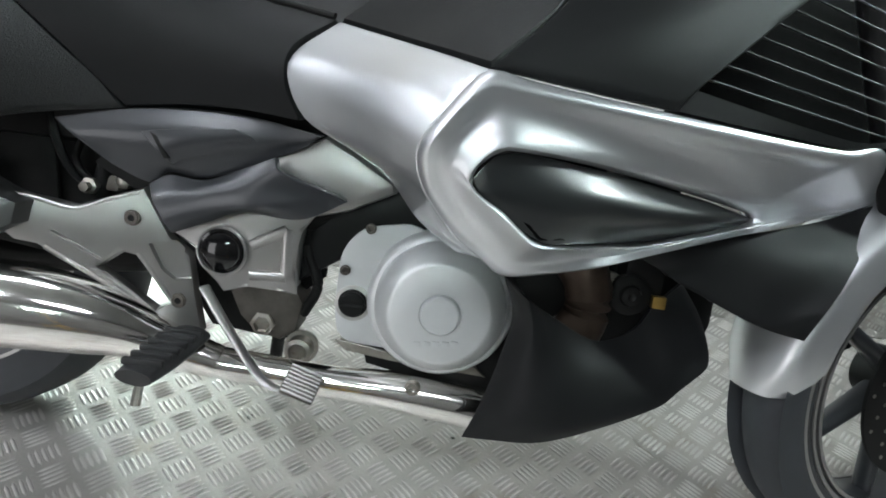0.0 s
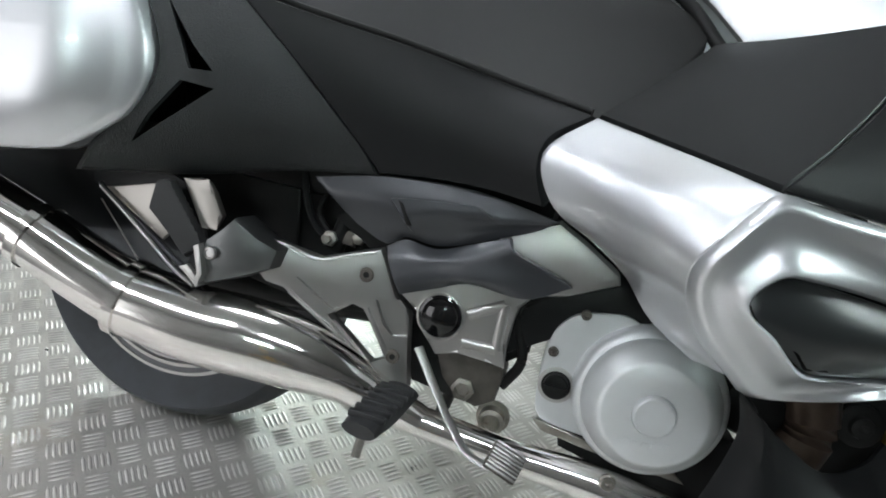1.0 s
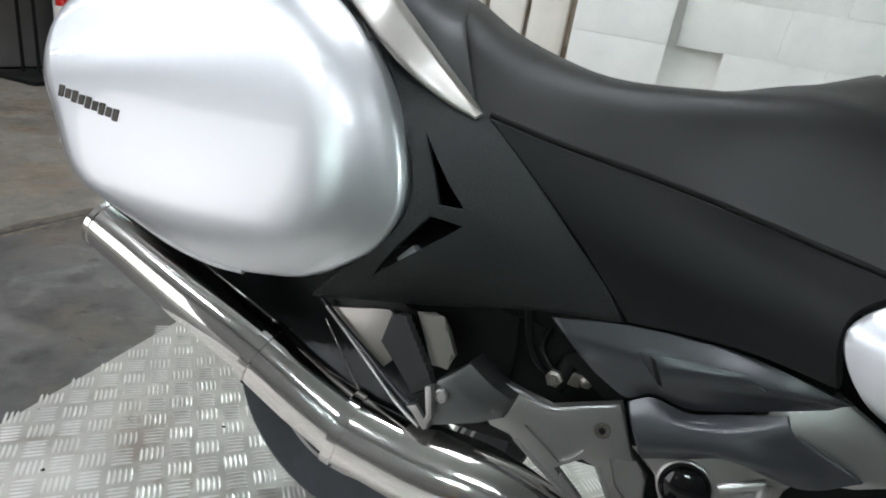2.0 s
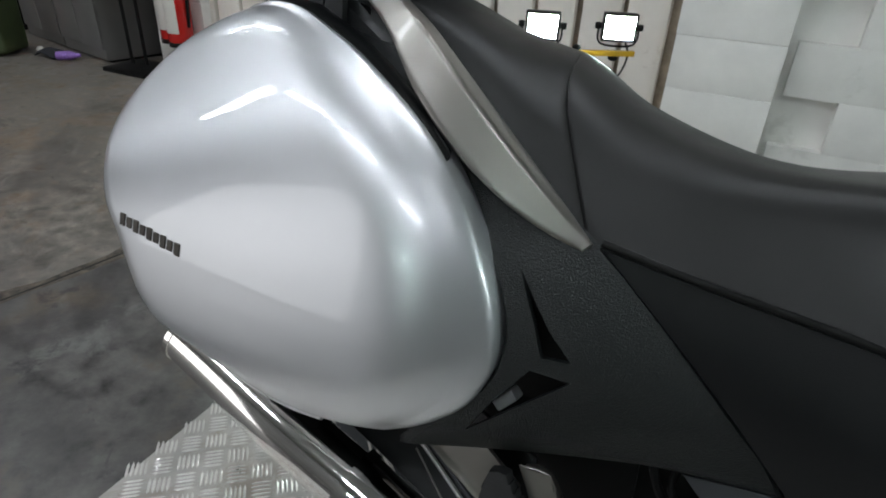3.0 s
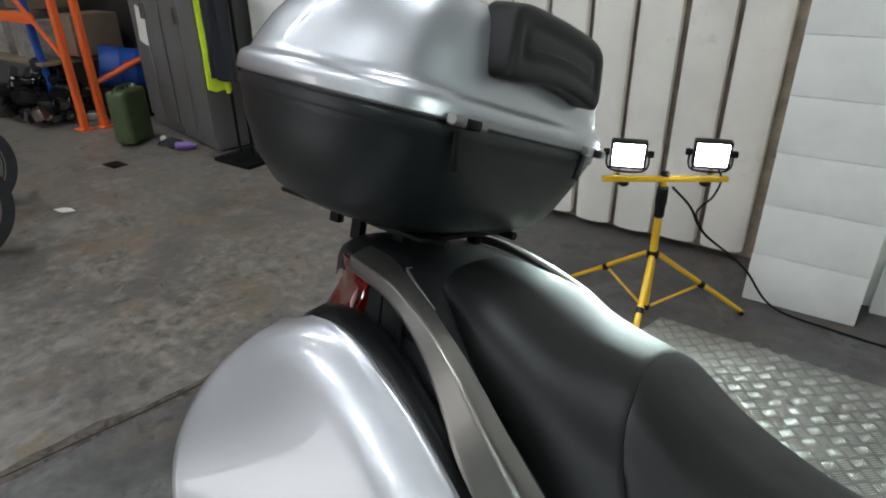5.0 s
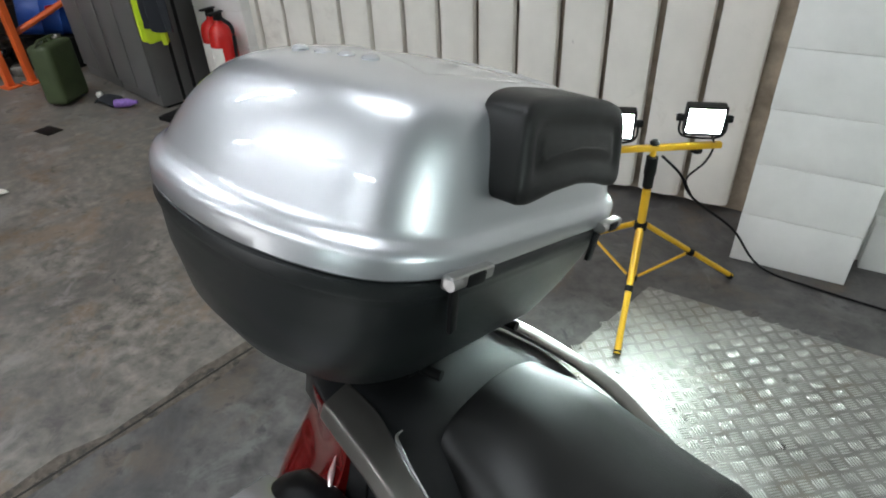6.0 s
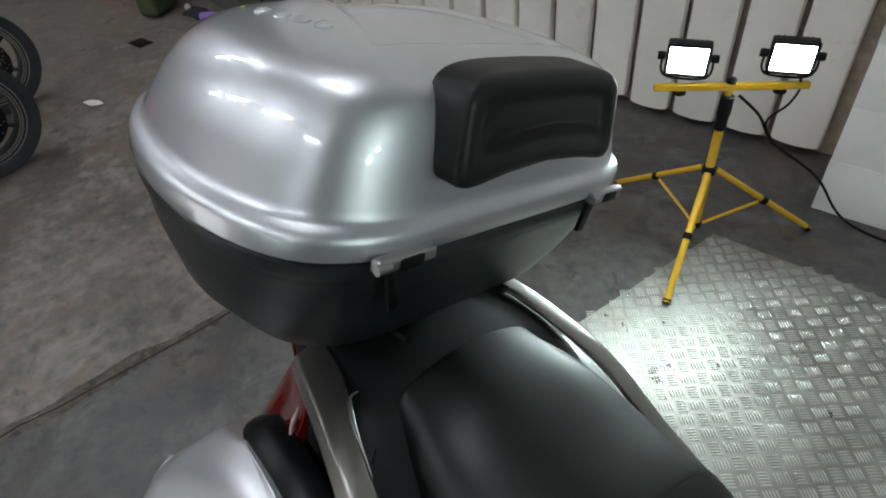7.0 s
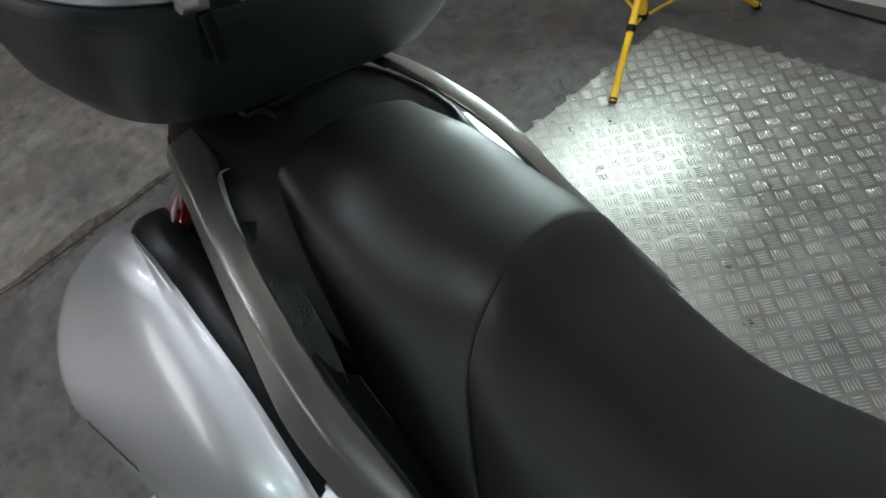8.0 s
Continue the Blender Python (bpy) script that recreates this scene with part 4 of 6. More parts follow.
part("exhaust_pipe", tube([(0.44, -0.262, 0.255), (0.53, -0.25, 0.245), (0.67, -0.235, 0.229), (0.78, -0.225, 0.221), (0.93, -0.21, 0.20)], [0.022, 0.023, 0.024, 0.03, 0.034], seg=24, n=30), CHROME, bike, "chrome exhaust pipe")
part("pipe_bolt", bolt(0.804, -0.242, 0.239, 0.009, 0.012), STEEL, bike)

# engine
engine = part("engine_case", prism([(0.681, 0.387), (0.686, 0.42), (0.708, 0.448), (0.746, 0.46), (0.789, 0.461), (0.854, 0.417), (0.91, 0.365), (0.925, 0.315), (0.889, 0.277), (0.798, 0.274), (0.765, 0.28), (0.698, 0.287), (0.681, 0.32)],
                                   lambda x, z: -0.214, 0.09, bevel=0.009, round_n=72), ENGINE, bike, "silver painted engine case")
part("cover_step", lathe([(0.104, -0.005), (0.103, 0.018), (0.099, 0.026), (0.093, 0.029), (0.06, 0.029)], (0.829, -0.214, 0.361), seg=64), ENGINE, engine)
cover = part("clutch_cover", lathe([(0.092, 0.02), (0.0905, 0.038), (0.087, 0.046), (0.080, 0.056), (0.072, 0.066), (0.0685, 0.0692), (0.065, 0.0705), (0.0285, 0.0705), (0.0275, 0.0685), (0.0268, 0.0685), (0.026, 0.077), (0.024, 0.079), (0, 0.079)],
                                   (0.829, -0.214, 0.362), seg=72), ENGINE, engine, "round silver clutch cover")
for k in range(5):
    part("badge_bar", box(0.803 + 0.0125 * k, -0.2848, 0.3185 + 0.0015 * k, 0.0095, 0.0016, 0.007, 0.0005), ENGINE, cover, "embossed maker's mark")
cap = part("oil_cap", lathe([(0.021, 0), (0.021, 0.004), (0.018, 0.006), (0.018, 0.012), (0.016, 0.014), (0, 0.014)], (0.705, -0.214, 0.343), seg=30), BLACK, engine, "black oil filler cap")
part("cap_seat", lathe([(0.021, -0.003), (0.026, -0.003), (0.026, 0.003), (0.021, 0.004)], (0.705, -0.214, 0.343), seg=32, caps=False), SILVER_DULL, engine)
part("grip_bar", box(0.705, -0.231, 0.343, 0.032, 0.008, 0.006, 0.002), BLACK, cap)
for x, z in ((0.721, 0.453), (0.855, 0.425), (0.77, 0.284), (0.69, 0.39)):
    part("bolt", bolt(x, -0.216, z, 0.006, 0.006), GRIME, engine)
part("crankcase", box(0.82, -0.06, 0.37, 0.24, 0.27, 0.18, 0.03), BLACK, bike)
part("sump", prism([(0.72, 0.285), (0.73, 0.25), (0.80, 0.236), (0.93, 0.215), (0.97, 0.25), (0.96, 0.33), (0.90, 0.34), (0.80, 0.30)], lambda x, z: -0.208, 0.2, bevel=0.008), BLACK, bike)
part("case_flange", prism([(0.69, 0.283), (0.77, 0.274), (0.89, 0.268), (0.90, 0.258), (0.77, 0.262), (0.70, 0.27)], lambda x, z: -0.216, 0.03, bevel=0.003), STEEL, bike)
part("cylinder_block", prism([(0.60, 0.46), (0.66, 0.475), (0.76, 0.52), (0.84, 0.46), (0.87, 0.41), (0.80, 0.44), (0.68, 0.40), (0.62, 0.36)], lambda x, z: -0.205, 0.24, bevel=0.004), DARK, bike)
part("pivot_backing", prism([(0.44, 0.44), (0.66, 0.44), (0.65, 0.37), (0.615, 0.33), (0.61, 0.27), (0.56, 0.262), (0.49, 0.27), (0.45, 0.33)], lambda x, z: -0.175, 0.06, bevel=0.008), BLACK, bike)
part("frame_backing", prism([(0.34, 0.50), (0.42, 0.57), (0.66, 0.57), (0.70, 0.50), (0.64, 0.44), (0.46, 0.43)], lambda x, z: -0.215, 0.1, bevel=0.004), BLACK, bike)
part("engine_frame", box(0.80, -0.06, 0.55, 0.5, 0.22, 0.24, 0.02), BLACK, bike)
part("swing_arm", tube([(0.52, -0.09, 0.37), (0.25, -0.13, 0.35), (0.0, -0.13, 0.327)], 0.035, n=12), BLACK, bike)
part("rear_shock", tube([(0.37, -0.1, 0.40), (0.44, -0.1, 0.60)], 0.035, n=2), BLACK, bike)
part("under_seat_frame", box(0.20, -0.06, 0.62, 0.9, 0.28, 0.2, 0.03), BLACK, bike)
part("inner_tail", box(-0.18, -0.06, 0.80, 0.5, 0.34, 0.24, 0.05), BLACK, bike)
part("radiator", box(1.12, -0.06, 0.50, 0.06, 0.26, 0.26, 0.01), BLACK, bike)
part("oil_filter", lathe([(0.045, 0), (0.047, 0.03), (0.04, 0.05), (0.015, 0.055), (0, 0.055)], (0.965, -0.16, 0.385), seg=32), BLACK, bike, "black oil filter can")
part("horn", lathe([(0.03, 0), (0.03, 0.012), (0.024, 0.016), (0.016, 0.016), (0.014, 0.022), (0.006, 0.024), (0, 0.02)], (1.10, -0.185, 0.398), seg=32), BLACK, bike)
part("cowl_backing", patch([[(1.06, -0.15, 0.45), (1.25, -0.13, 0.45)], [(1.05, -0.16, 0.36), (1.24, -0.15, 0.33)], [(1.02, -0.16, 0.25), (1.16, -0.16, 0.27)]], 10, 8, 0.01), BLACK, bike)
part("front_header", tube([(0.99, -0.18, 0.46), (1.03, -0.2, 0.42), (1.035, -0.2, 0.35), (0.98, -0.2, 0.25)], 0.036, n=20), BROWN, bike, "heat-stained header pipe")
part("side_stand", tube([(0.55, 0.02, 0.28), (0.50, 0.17, 0.05), (0.5, 0.175, 0.047)], 0.013, n=8), BLACK, bike)

# small fittings low on the right side
for x, y, z, r, h in ((0.576, -0.185, 0.293, 0.018, 0.025), (0.628, -0.17, 0.252, 0.02, 0.03)):
    f = part("frame_bolt", lathe([(r * 1.3, 0), (r * 1.3, 0.006), (r, 0.007), (r, h), (r * 0.7, h + 0.002), (r * 0.6, h - 0.004), (0, h - 0.004)], (x, y, z), seg=6 if r < 0.019 else 24), STEEL, bike, "worn steel frame bolt")
part("brake_cylinder", tube([(0.335, -0.20, 0.45), (0.345, -0.20, 0.495)], 0.014, n=2), BLACK, bike)
part("brake_union", lathe([(0.012, 0), (0.012, 0.012), (0.007, 0.014), (0.007, 0.024)], (0.33, -0.21, 0.466), seg=6), STEEL, bike)
part("brake_hose", tube([(0.33, -0.205, 0.466), (0.30, -0.2, 0.50), (0.315, -0.18, 0.55), (0.36, -0.17, 0.58)], 0.005, n=24, seg=8), BLACK, bike)
part("engine_hose", tube([(0.63, -0.19, 0.31), (0.65, -0.2, 0.36), (0.63, -0.2, 0.42), (0.65, -0.19, 0.46)], 0.008, n=24, seg=10), BLACK, bike)
part("cap_ring", lathe([(0.031, 0), (0.0345, 0), (0.0345, 0.004), (0.032, 0.005), (0.031, 0.004)], (0.525, -0.2425, 0.403), seg=40, caps=False), SILVER_DULL, pivot)
part("rear_hose", tube([(0.26, -0.19, 0.60), (0.27, -0.2, 0.53), (0.30, -0.19, 0.47), (0.36, -0.18, 0.46)], 0.006, n=24, seg=8), SATIN, bike)
part("breather_hose", tube([(0.36, -0.17, 0.60), (0.37, -0.19, 0.54), (0.345, -0.19, 0.50)], 0.008, n=20, seg=10), SATIN, bike)
part("hose_clip", lathe([(0.010, 0), (0.010, 0.012), (0.006, 0.014), (0, 0.014)], (0.372, -0.2, 0.475), seg=6), STEEL, bike)
part("switch_body", box(0.352, -0.2, 0.472, 0.026, 0.02, 0.022, 0.004), GRIME, bike)
part("brake_spring", tube([(0.455, -0.2, 0.36), (0.462, -0.2, 0.30)], 0.007, n=2, seg=10), STEEL, bike)
part("front_bracket", lathe([(0.02, 0), (0.02, 0.01), (0.012, 0.012), (0.012, 0.02), (0, 0.02)], (1.075, -0.17, 0.405), seg=24), STEEL, bike)
part("horn_terminal", box(1.143, -0.195, 0.392, 0.02, 0.012, 0.018, 0.002), BRASS, bike)
# black sliver laid on the cover as the dark inside of a slot
part("scoop_slot_shade", prism([(0.437, 0.553), (0.446, 0.549), (0.462, 0.522), (0.456, 0.521)], lambda x, z: -0.2735, 0.012, bevel=0.001), BLACK, bike)
part("scoop", patch([[(0.425, -0.2715, 0.552), (0.455, -0.2715, 0.558), (0.545, -0.2695, 0.569)], [(0.446, -0.2725, 0.53), (0.48, -0.2735, 0.545), (0.56, -0.27, 0.562)], [(0.462, -0.263, 0.513), (0.48, -0.264, 0.523), (0.575, -0.263, 0.553)]], 16, 10, 0.004), GREY, bike)


# ---- top box on its rack ----
TOP = BIKE @ pose(-0.215, MID, 1.212, -4.0, 2.0, 0)
top_box = thing("top_box", "silver and black motorcycle top box with a black backrest pad", "luggage box", m=TOP)


SHAPE = [(0.0, 0.0), (0.0, 0.42), (0.005, 0.58), (0.028, 0.735), (0.08, 0.865), (0.18, 0.955), (0.32, 1.0), (0.48, 0.985), (0.66, 0.905), (0.82, 0.74), (0.93, 0.52), (0.985, 0.27), (1.0, 0.0)]
SHAPE = spline([(x * 0.8, y * 0.5) for x, y in SHAPE] + [(x * 0.8, -y * 0.5) for x, y in reversed(SHAPE[1:-1])], 120, closed=True) / np.array((0.8, 0.5))


def box_ring(z, front, rear, half):
    """A closed outline of the box at a height: a flat front, full sides and a round rear."""
    return [(front + (rear - front) * x, y * half, z) for x, y in SHAPE]


base = part("base", loft([box_ring(-0.165, -0.09, -0.36, 0.16), box_ring(-0.160, -0.07, -0.39, 0.20), box_ring(-0.145, -0.052, -0.402, 0.240), box_ring(-0.11, -0.036, -0.434, 0.271), box_ring(-0.06, -0.016, -0.469, 0.291),
                          box_ring(-0.03, -0.006, -0.487, 0.297), box_ring(-0.026, -0.004, -0.49, 0.299), box_ring(0.0, -0.003, -0.493, 0.301)], raw=True), BOX_BLACK, top_box, "black plastic base tray")
# upright front, fuller sides and a round rear under a low crown: height and inset of the front, the sides and the rear
PROFILE = [(0.036, 0.0, 0.0, 0.0), (0.060, 0.005, 0.008, 0.012), (0.090, 0.011, 0.019, 0.034), (0.118, 0.018, 0.034, 0.066), (0.138, 0.026, 0.052, 0.102), (0.151, 0.040, 0.076, 0.138),
           (0.160, 0.064, 0.108, 0.172), (0.167, 0.100, 0.152, 0.206), (0.172, 0.142, 0.206, 0.234), (0.1745, 0.182, 0.252, 0.254), (0.1755, 0.211, 0.290, 0.265)]
dome = []
for z, f, w, r in spline(PROFILE, 54):
    ring = box_ring(z, -0.006 - f, -0.487 + r, 0.294 - w)
    # a shallow hollow along the middle of the crown
    dome.append([(x, y, q - 0.005 * min(1.0, max(0.0, (0.10 + 0.40 * (x + 0.23) - abs(y)) / 0.010)) * min(1.0, max(0.0, (-0.095 - x) / 0.012)) * min(1.0, max(0.0, (q - 0.145) / 0.012))) for x, y, q in ring])
lid = part("lid", loft([box_ring(-0.001, -0.002, -0.495, 0.302), box_ring(0.001, 0.003, -0.501, 0.307), box_ring(0.003, 0.0045, -0.5025, 0.3085), box_ring(0.018, 0.0045, -0.5025, 0.3085), box_ring(0.024, 0.003, -0.501, 0.307),
                        box_ring(0.029, -0.0005, -0.497, 0.303), box_ring(0.0325, -0.004, -0.491, 0.298)] + dome, raw=True), SILVER, top_box, "glossy silver domed lid")
pad_rings = []
for x, inset in ((-0.035, 0.0), (0.004, 0.0), (0.009, 0.0015), (0.0125, 0.006), (0.0135, 0.012), (0.013, 0.020), (0.0105, 0.026), (0.0095, 0.032), (0.0115, 0.038), (0.012, 0.044)):
    ring = []
    for a in np.linspace(0, 2 * math.pi, 72, endpoint=False):
        c, s = math.cos(a), math.sin(a)
        y = math.copysign(abs(c) ** 0.34, c) * (0.132 - inset)
        z = math.copysign(abs(s) ** 0.34, s) * (0.053 - inset * 0.9)
        lift = 0.020 * (1 - (y / 0.125) ** 2) if s < 0 else 0.004 * (1 - (y / 0.125) ** 2)
        ring.append((x - 0.16 * z, y * (1 - 0.5 * z) - 0.003, 0.110 + z + lift))
    pad_rings.append(ring)
pad = part("backrest_pad", loft(pad_rings, raw=True), VINYL, top_box, "moulded black backrest pad")
for y in (-0.175, 0.175):
    h = part("hinge", box(0.0075, y, 0.003, 0.013, 0.072, 0.014, 0.004, seg=3), SILVER_DULL, top_box, "metal hinge")
    part("knuckle", box(0.0095, y + 0.004, 0.002, 0.013, 0.030, 0.0125, 0.003), BLACK, h)
    part("hinge_pin", tube([(0.0125, y - 0.037, 0.003), (0.0125, y - 0.022, 0.003)], 0.0052, n=2, seg=12), SILVER_DULL, h)
part("strap_tab", box(0, 0, 0, 0.005, 0.012, 0.050, 0.002, m=Matrix.Translation((0.001, -0.178, -0.034)) @ Matrix.Rotation(radians(14), 4, "X")), DARK, top_box)
part("strap_tab", box(0, 0, 0, 0.006, 0.016, 0.042, 0.002, m=Matrix.Translation((0.003, 0.150, -0.026)) @ Matrix.Rotation(radians(-10), 4, "X")), DARK, top_box)
part("base_lip", loft([box_ring(-0.020, -0.001, -0.494, 0.302), box_ring(-0.016, 0.0005, -0.496, 0.304), box_ring(-0.005, 0.0005, -0.496, 0.304), box_ring(-0.003, -0.001, -0.494, 0.302)], raw=True, caps=False), BOX_BLACK, base)
for k in range(4):
    part("lid_stud", lathe([(0.009, -0.004), (0.0085, 0.002), (0.005, 0.004), (0, 0.0045)], (-0.236 + 0.027 * k, -0.181 + 0.005 * k, 0.1575 + 0.0022 * k), (0, -0.25, 1), 16), SILVER, lid)

rack = part("luggage_rack", box(-0.47, MID - 0.005, 1.046, 0.34, 0.22, 0.008, 0.003), BLACK, bike, "black steel luggage rack")
for x, y in ((-0.355, -0.16), (-0.355, 0.03), (-0.45, -0.16), (-0.45, 0.03), (-0.55, -0.12), (-0.55, 0.0)):
    part("rack_post", box(x, y, 1.026, 0.022, 0.016, 0.04, 0.003), BLACK, rack)
for y in (-0.165, 0.035):
    part("rack_rail", tube([(-0.275, y * 0.9, 1.045), (-0.42, y, 1.045), (-0.64, y * 0.8, 1.05)], 0.007, n=12, seg=10), BLACK, rack)


# ---- workshop ----
CONCRETE = material("concrete_floor", (0.178, 0.158, 0.137), 0.5, bump=0.4, bump_scale=45, mottle=0.6, mottle_scale=14, second=(0.17, 0.12, 0.08), second_at=0.55, second_scale=4.5, rough_var=0.45)
CONCRETE_DARK = material("dark_concrete_floor", (0.090, 0.083, 0.080), 0.5, bump=0.4, bump_scale=45, mottle=0.6, mottle_scale=12, second=(0.11, 0.085, 0.066), second_at=0.55, second_scale=4.0, rough_var=0.45)
WHITE = material("white_painted_block", (0.84, 0.82, 0.79), 0.6, bump=0.5, bump_scale=70, mottle=0.06, mottle_scale=5)
CLAD = material("white_cladding", (0.82, 0.775, 0.71), 0.5, mottle=0.08, mottle_scale=3, second=(0.45, 0.38, 0.31), second_at=0.66, second_scale=4)
RUSTY = material("rusty_gap", (0.40, 0.325, 0.25), 0.7, mottle=0.4, mottle_scale=8)
PLATE = material("tread_plate", (0.46, 0.435, 0.41), 0.46, 0.5, bump=0.15, bump_scale=150, mottle=0.2, mottle_scale=7, rough_var=0.35, second=(0.38, 0.33, 0.275), second_at=0.58, second_scale=5)
PLATE_WORN = material("dirty_tread_plate", (0.30, 0.287, 0.267), 0.40, 0.7, bump=0.15, bump_scale=150, mottle=0.3, mottle_scale=7, rough_var=0.35, second=(0.26, 0.23, 0.195), second_at=0.54, second_scale=5)
TREAD = material("polished_treads", (0.66, 0.635, 0.61), 0.38, 0.7, mottle=0.2, mottle_scale=9, rough_var=0.3)
TREAD_WORN = material("dirty_treads", (0.46, 0.445, 0.42), 0.36, 0.85, mottle=0.25, mottle_scale=9, rough_var=0.3)
YELLOW = material("yellow_paint", (0.75, 0.43, 0.02), 0.35, coat=0.2, mottle=0.08)
LAMP = material("lamp_glass", (0.79, 1.0, 0.965), 0.2, emit=250.0, mottle=0.0)
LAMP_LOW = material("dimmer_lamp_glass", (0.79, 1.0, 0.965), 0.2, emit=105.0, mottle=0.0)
LAMP_EAST = material("front_lamp_glass", (0.82, 0.99, 0.97), 0.2, emit=280.0, mottle=0.0)
TUBE_LIGHT = material("fluorescent_diffuser", (0.912, 0.978, 1.035), 0.3, emit=42.0, mottle=0.0)
CEIL = material("ceiling_sheet", (0.32, 0.32, 0.32), 0.7, mottle=0.15)
DULL = material("dull_painted_wall", (0.17, 0.165, 0.16), 0.7, mottle=0.25, mottle_scale=2)
JOINT = material("dirty_joint", (0.022, 0.018, 0.015), 0.9, mottle=0.7, mottle_scale=40)
MORTAR = material("crumbled_mortar", (0.105, 0.086, 0.068), 0.85, mottle=0.5, mottle_scale=30, bump=0.6, bump_scale=90, second=(0.045, 0.038, 0.034), second_at=0.5, second_scale=16)
BOARD = material("dark_board_wall", (0.03, 0.025, 0.022), 0.7, mottle=0.3, mottle_scale=4)
LOCKER = material("grey_steel_cabinet", (0.13, 0.125, 0.12), 0.45, mottle=0.12, mottle_scale=3)
GREENCAN = material("green_can", (0.055, 0.075, 0.03), 0.45, mottle=0.2, mottle_scale=10)
ORANGE = material("orange_racking", (0.8, 0.14, 0.03), 0.4, mottle=0.1)
BLUE = material("blue_paint", (0.02, 0.08, 0.36), 0.35, mottle=0.1)
CARD = material("cardboard", (0.2, 0.145, 0.095), 0.8, mottle=0.15)
WRAP = material("plastic_wrap", (0.36, 0.33, 0.31), 0.4, mottle=0.4, mottle_scale=12)
HIVIS = material("hi_vis_cloth", (0.6, 0.75, 0.03), 0.8, mottle=0.15)
CLOTH = material("dark_cloth", (0.02, 0.022, 0.028), 0.85, mottle=0.2)
EXT_RED = material("extinguisher_red", (0.55, 0.015, 0.012), 0.25, coat=0.4, mottle=0.05)
PAPER = material("paper", (0.75, 0.72, 0.66), 0.7, mottle=0.06)
PURPLE = material("purple_wrapper", (0.25, 0.13, 0.45), 0.4, mottle=0.3, mottle_scale=60)


def weathered(m, layers):
    """Adds stains with a shape of their own: rows of colour, noise scale, threshold, softness."""
    nt = m.node_tree
    bs = nt.nodes["Principled BSDF"]
    co = nt.nodes.new("ShaderNodeTexCoord")
    for color, scale, at, soft, amount in layers:
        pat = nt.nodes.new("ShaderNodeTexNoise")
        pat.inputs["Scale"].default_value, pat.inputs["Detail"].default_value, pat.inputs["Roughness"].default_value, pat.inputs["Distortion"].default_value = scale, 10.0, 0.7, 0.6
        nt.links.new(co.outputs["Object"], pat.inputs["Vector"])
        edge = nt.nodes.new("ShaderNodeMapRange")
        edge.inputs["From Min"].default_value, edge.inputs["From Max"].default_value = at, at + soft
        edge.inputs["To Max"].default_value = amount
        nt.links.new(pat.outputs["Fac"], edge.inputs["Value"])
        mix = nt.nodes.new("ShaderNodeMix")
        mix.data_type = "RGBA"
        mix.inputs["B"].default_value = (*color, 1)
        old = bs.inputs["Base Color"].links[0].from_socket
        nt.links.new(edge.outputs["Result"], mix.inputs["Factor"])
        nt.links.new(old, mix.inputs["A"])
        nt.links.new(mix.outputs["Result"], bs.inputs["Base Color"])
    return m


weathered(CONCRETE, [((0.085, 0.077, 0.072), 1.3, 0.47, 0.17, 0.75), ((0.21, 0.145, 0.095), 2.4, 0.54, 0.09, 0.6), ((0.27, 0.25, 0.23), 4.2, 0.55, 0.11, 0.6), ((0.07, 0.063, 0.06), 7.0, 0.57, 0.09, 0.7), ((0.05, 0.045, 0.045), 22.0, 0.62, 0.06, 0.6), ((0.35, 0.33, 0.3), 60.0, 0.68, 0.05, 0.5)])
weathered(CONCRETE_DARK, [((0.045, 0.042, 0.043), 2.0, 0.5, 0.14, 0.75), ((0.13, 0.10, 0.075), 3.1, 0.56, 0.09, 0.5), ((0.16, 0.155, 0.15), 4.6, 0.56, 0.10, 0.6), ((0.03, 0.028, 0.03), 9.0, 0.58, 0.08, 0.7), ((0.22, 0.21, 0.2), 55.0, 0.68, 0.05, 0.5)])
weathered(PLATE, [((0.24, 0.18, 0.135), 2.1, 0.55, 0.10, 0.6), ((0.2, 0.17, 0.14), 9.0, 0.6, 0.1, 0.6), ((0.12, 0.1, 0.09), 40.0, 0.66, 0.05, 0.6)])
weathered(CLAD, [((0.36, 0.30, 0.25), 2.2, 0.6, 0.15, 0.5), ((0.25, 0.2, 0.17), 18.0, 0.68, 0.05, 0.5)])
weathered(WHITE, [((0.5, 0.47, 0.43), 3.0, 0.62, 0.12, 0.5), ((0.3, 0.27, 0.24), 26.0, 0.7, 0.04, 0.6)])


def structure(name, bm, mat, label="", sharp=38):
    return tagged(part(name, bm, mat, None, "", sharp), label, "", "", "structure")


# floor joint: a worn seam lying in the slab
seam = [(-2.62, -3.0), (-2.42, 0.2), (-2.34, 0.72), (-2.26, 1.1), (-2.21, 1.39), (-2.12, 1.9), (-1.95, 3.2)]
def slab(points, top, thick):
    n = len(points)
    verts = [(x, y, top) for x, y in points] + [(x, y, top - thick) for x, y in points]
    return mesh_of(verts, [tuple(range(n)), tuple(range(2 * n - 1, n - 1, -1))] + [(i, (i + 1) % n, n + (i + 1) % n, n + i) for i in range(n)])


seam_line = [tuple(p) for p in spline([(-2.66, -4.25)] + seam + [(-1.82, 5.25)], 40)]
structure("floor", slab([(-9.0, -4.25)] + seam_line + [(-9.0, 5.25)], 0.0, 0.12), CONCRETE, "stained brownish concrete workshop floor")
structure("floor_east", slab([(5.0, 5.25)] + seam_line[::-1] + [(5.0, -4.25)], 0.0, 0.12), CONCRETE_DARK, "darker grey stained concrete floor slab")
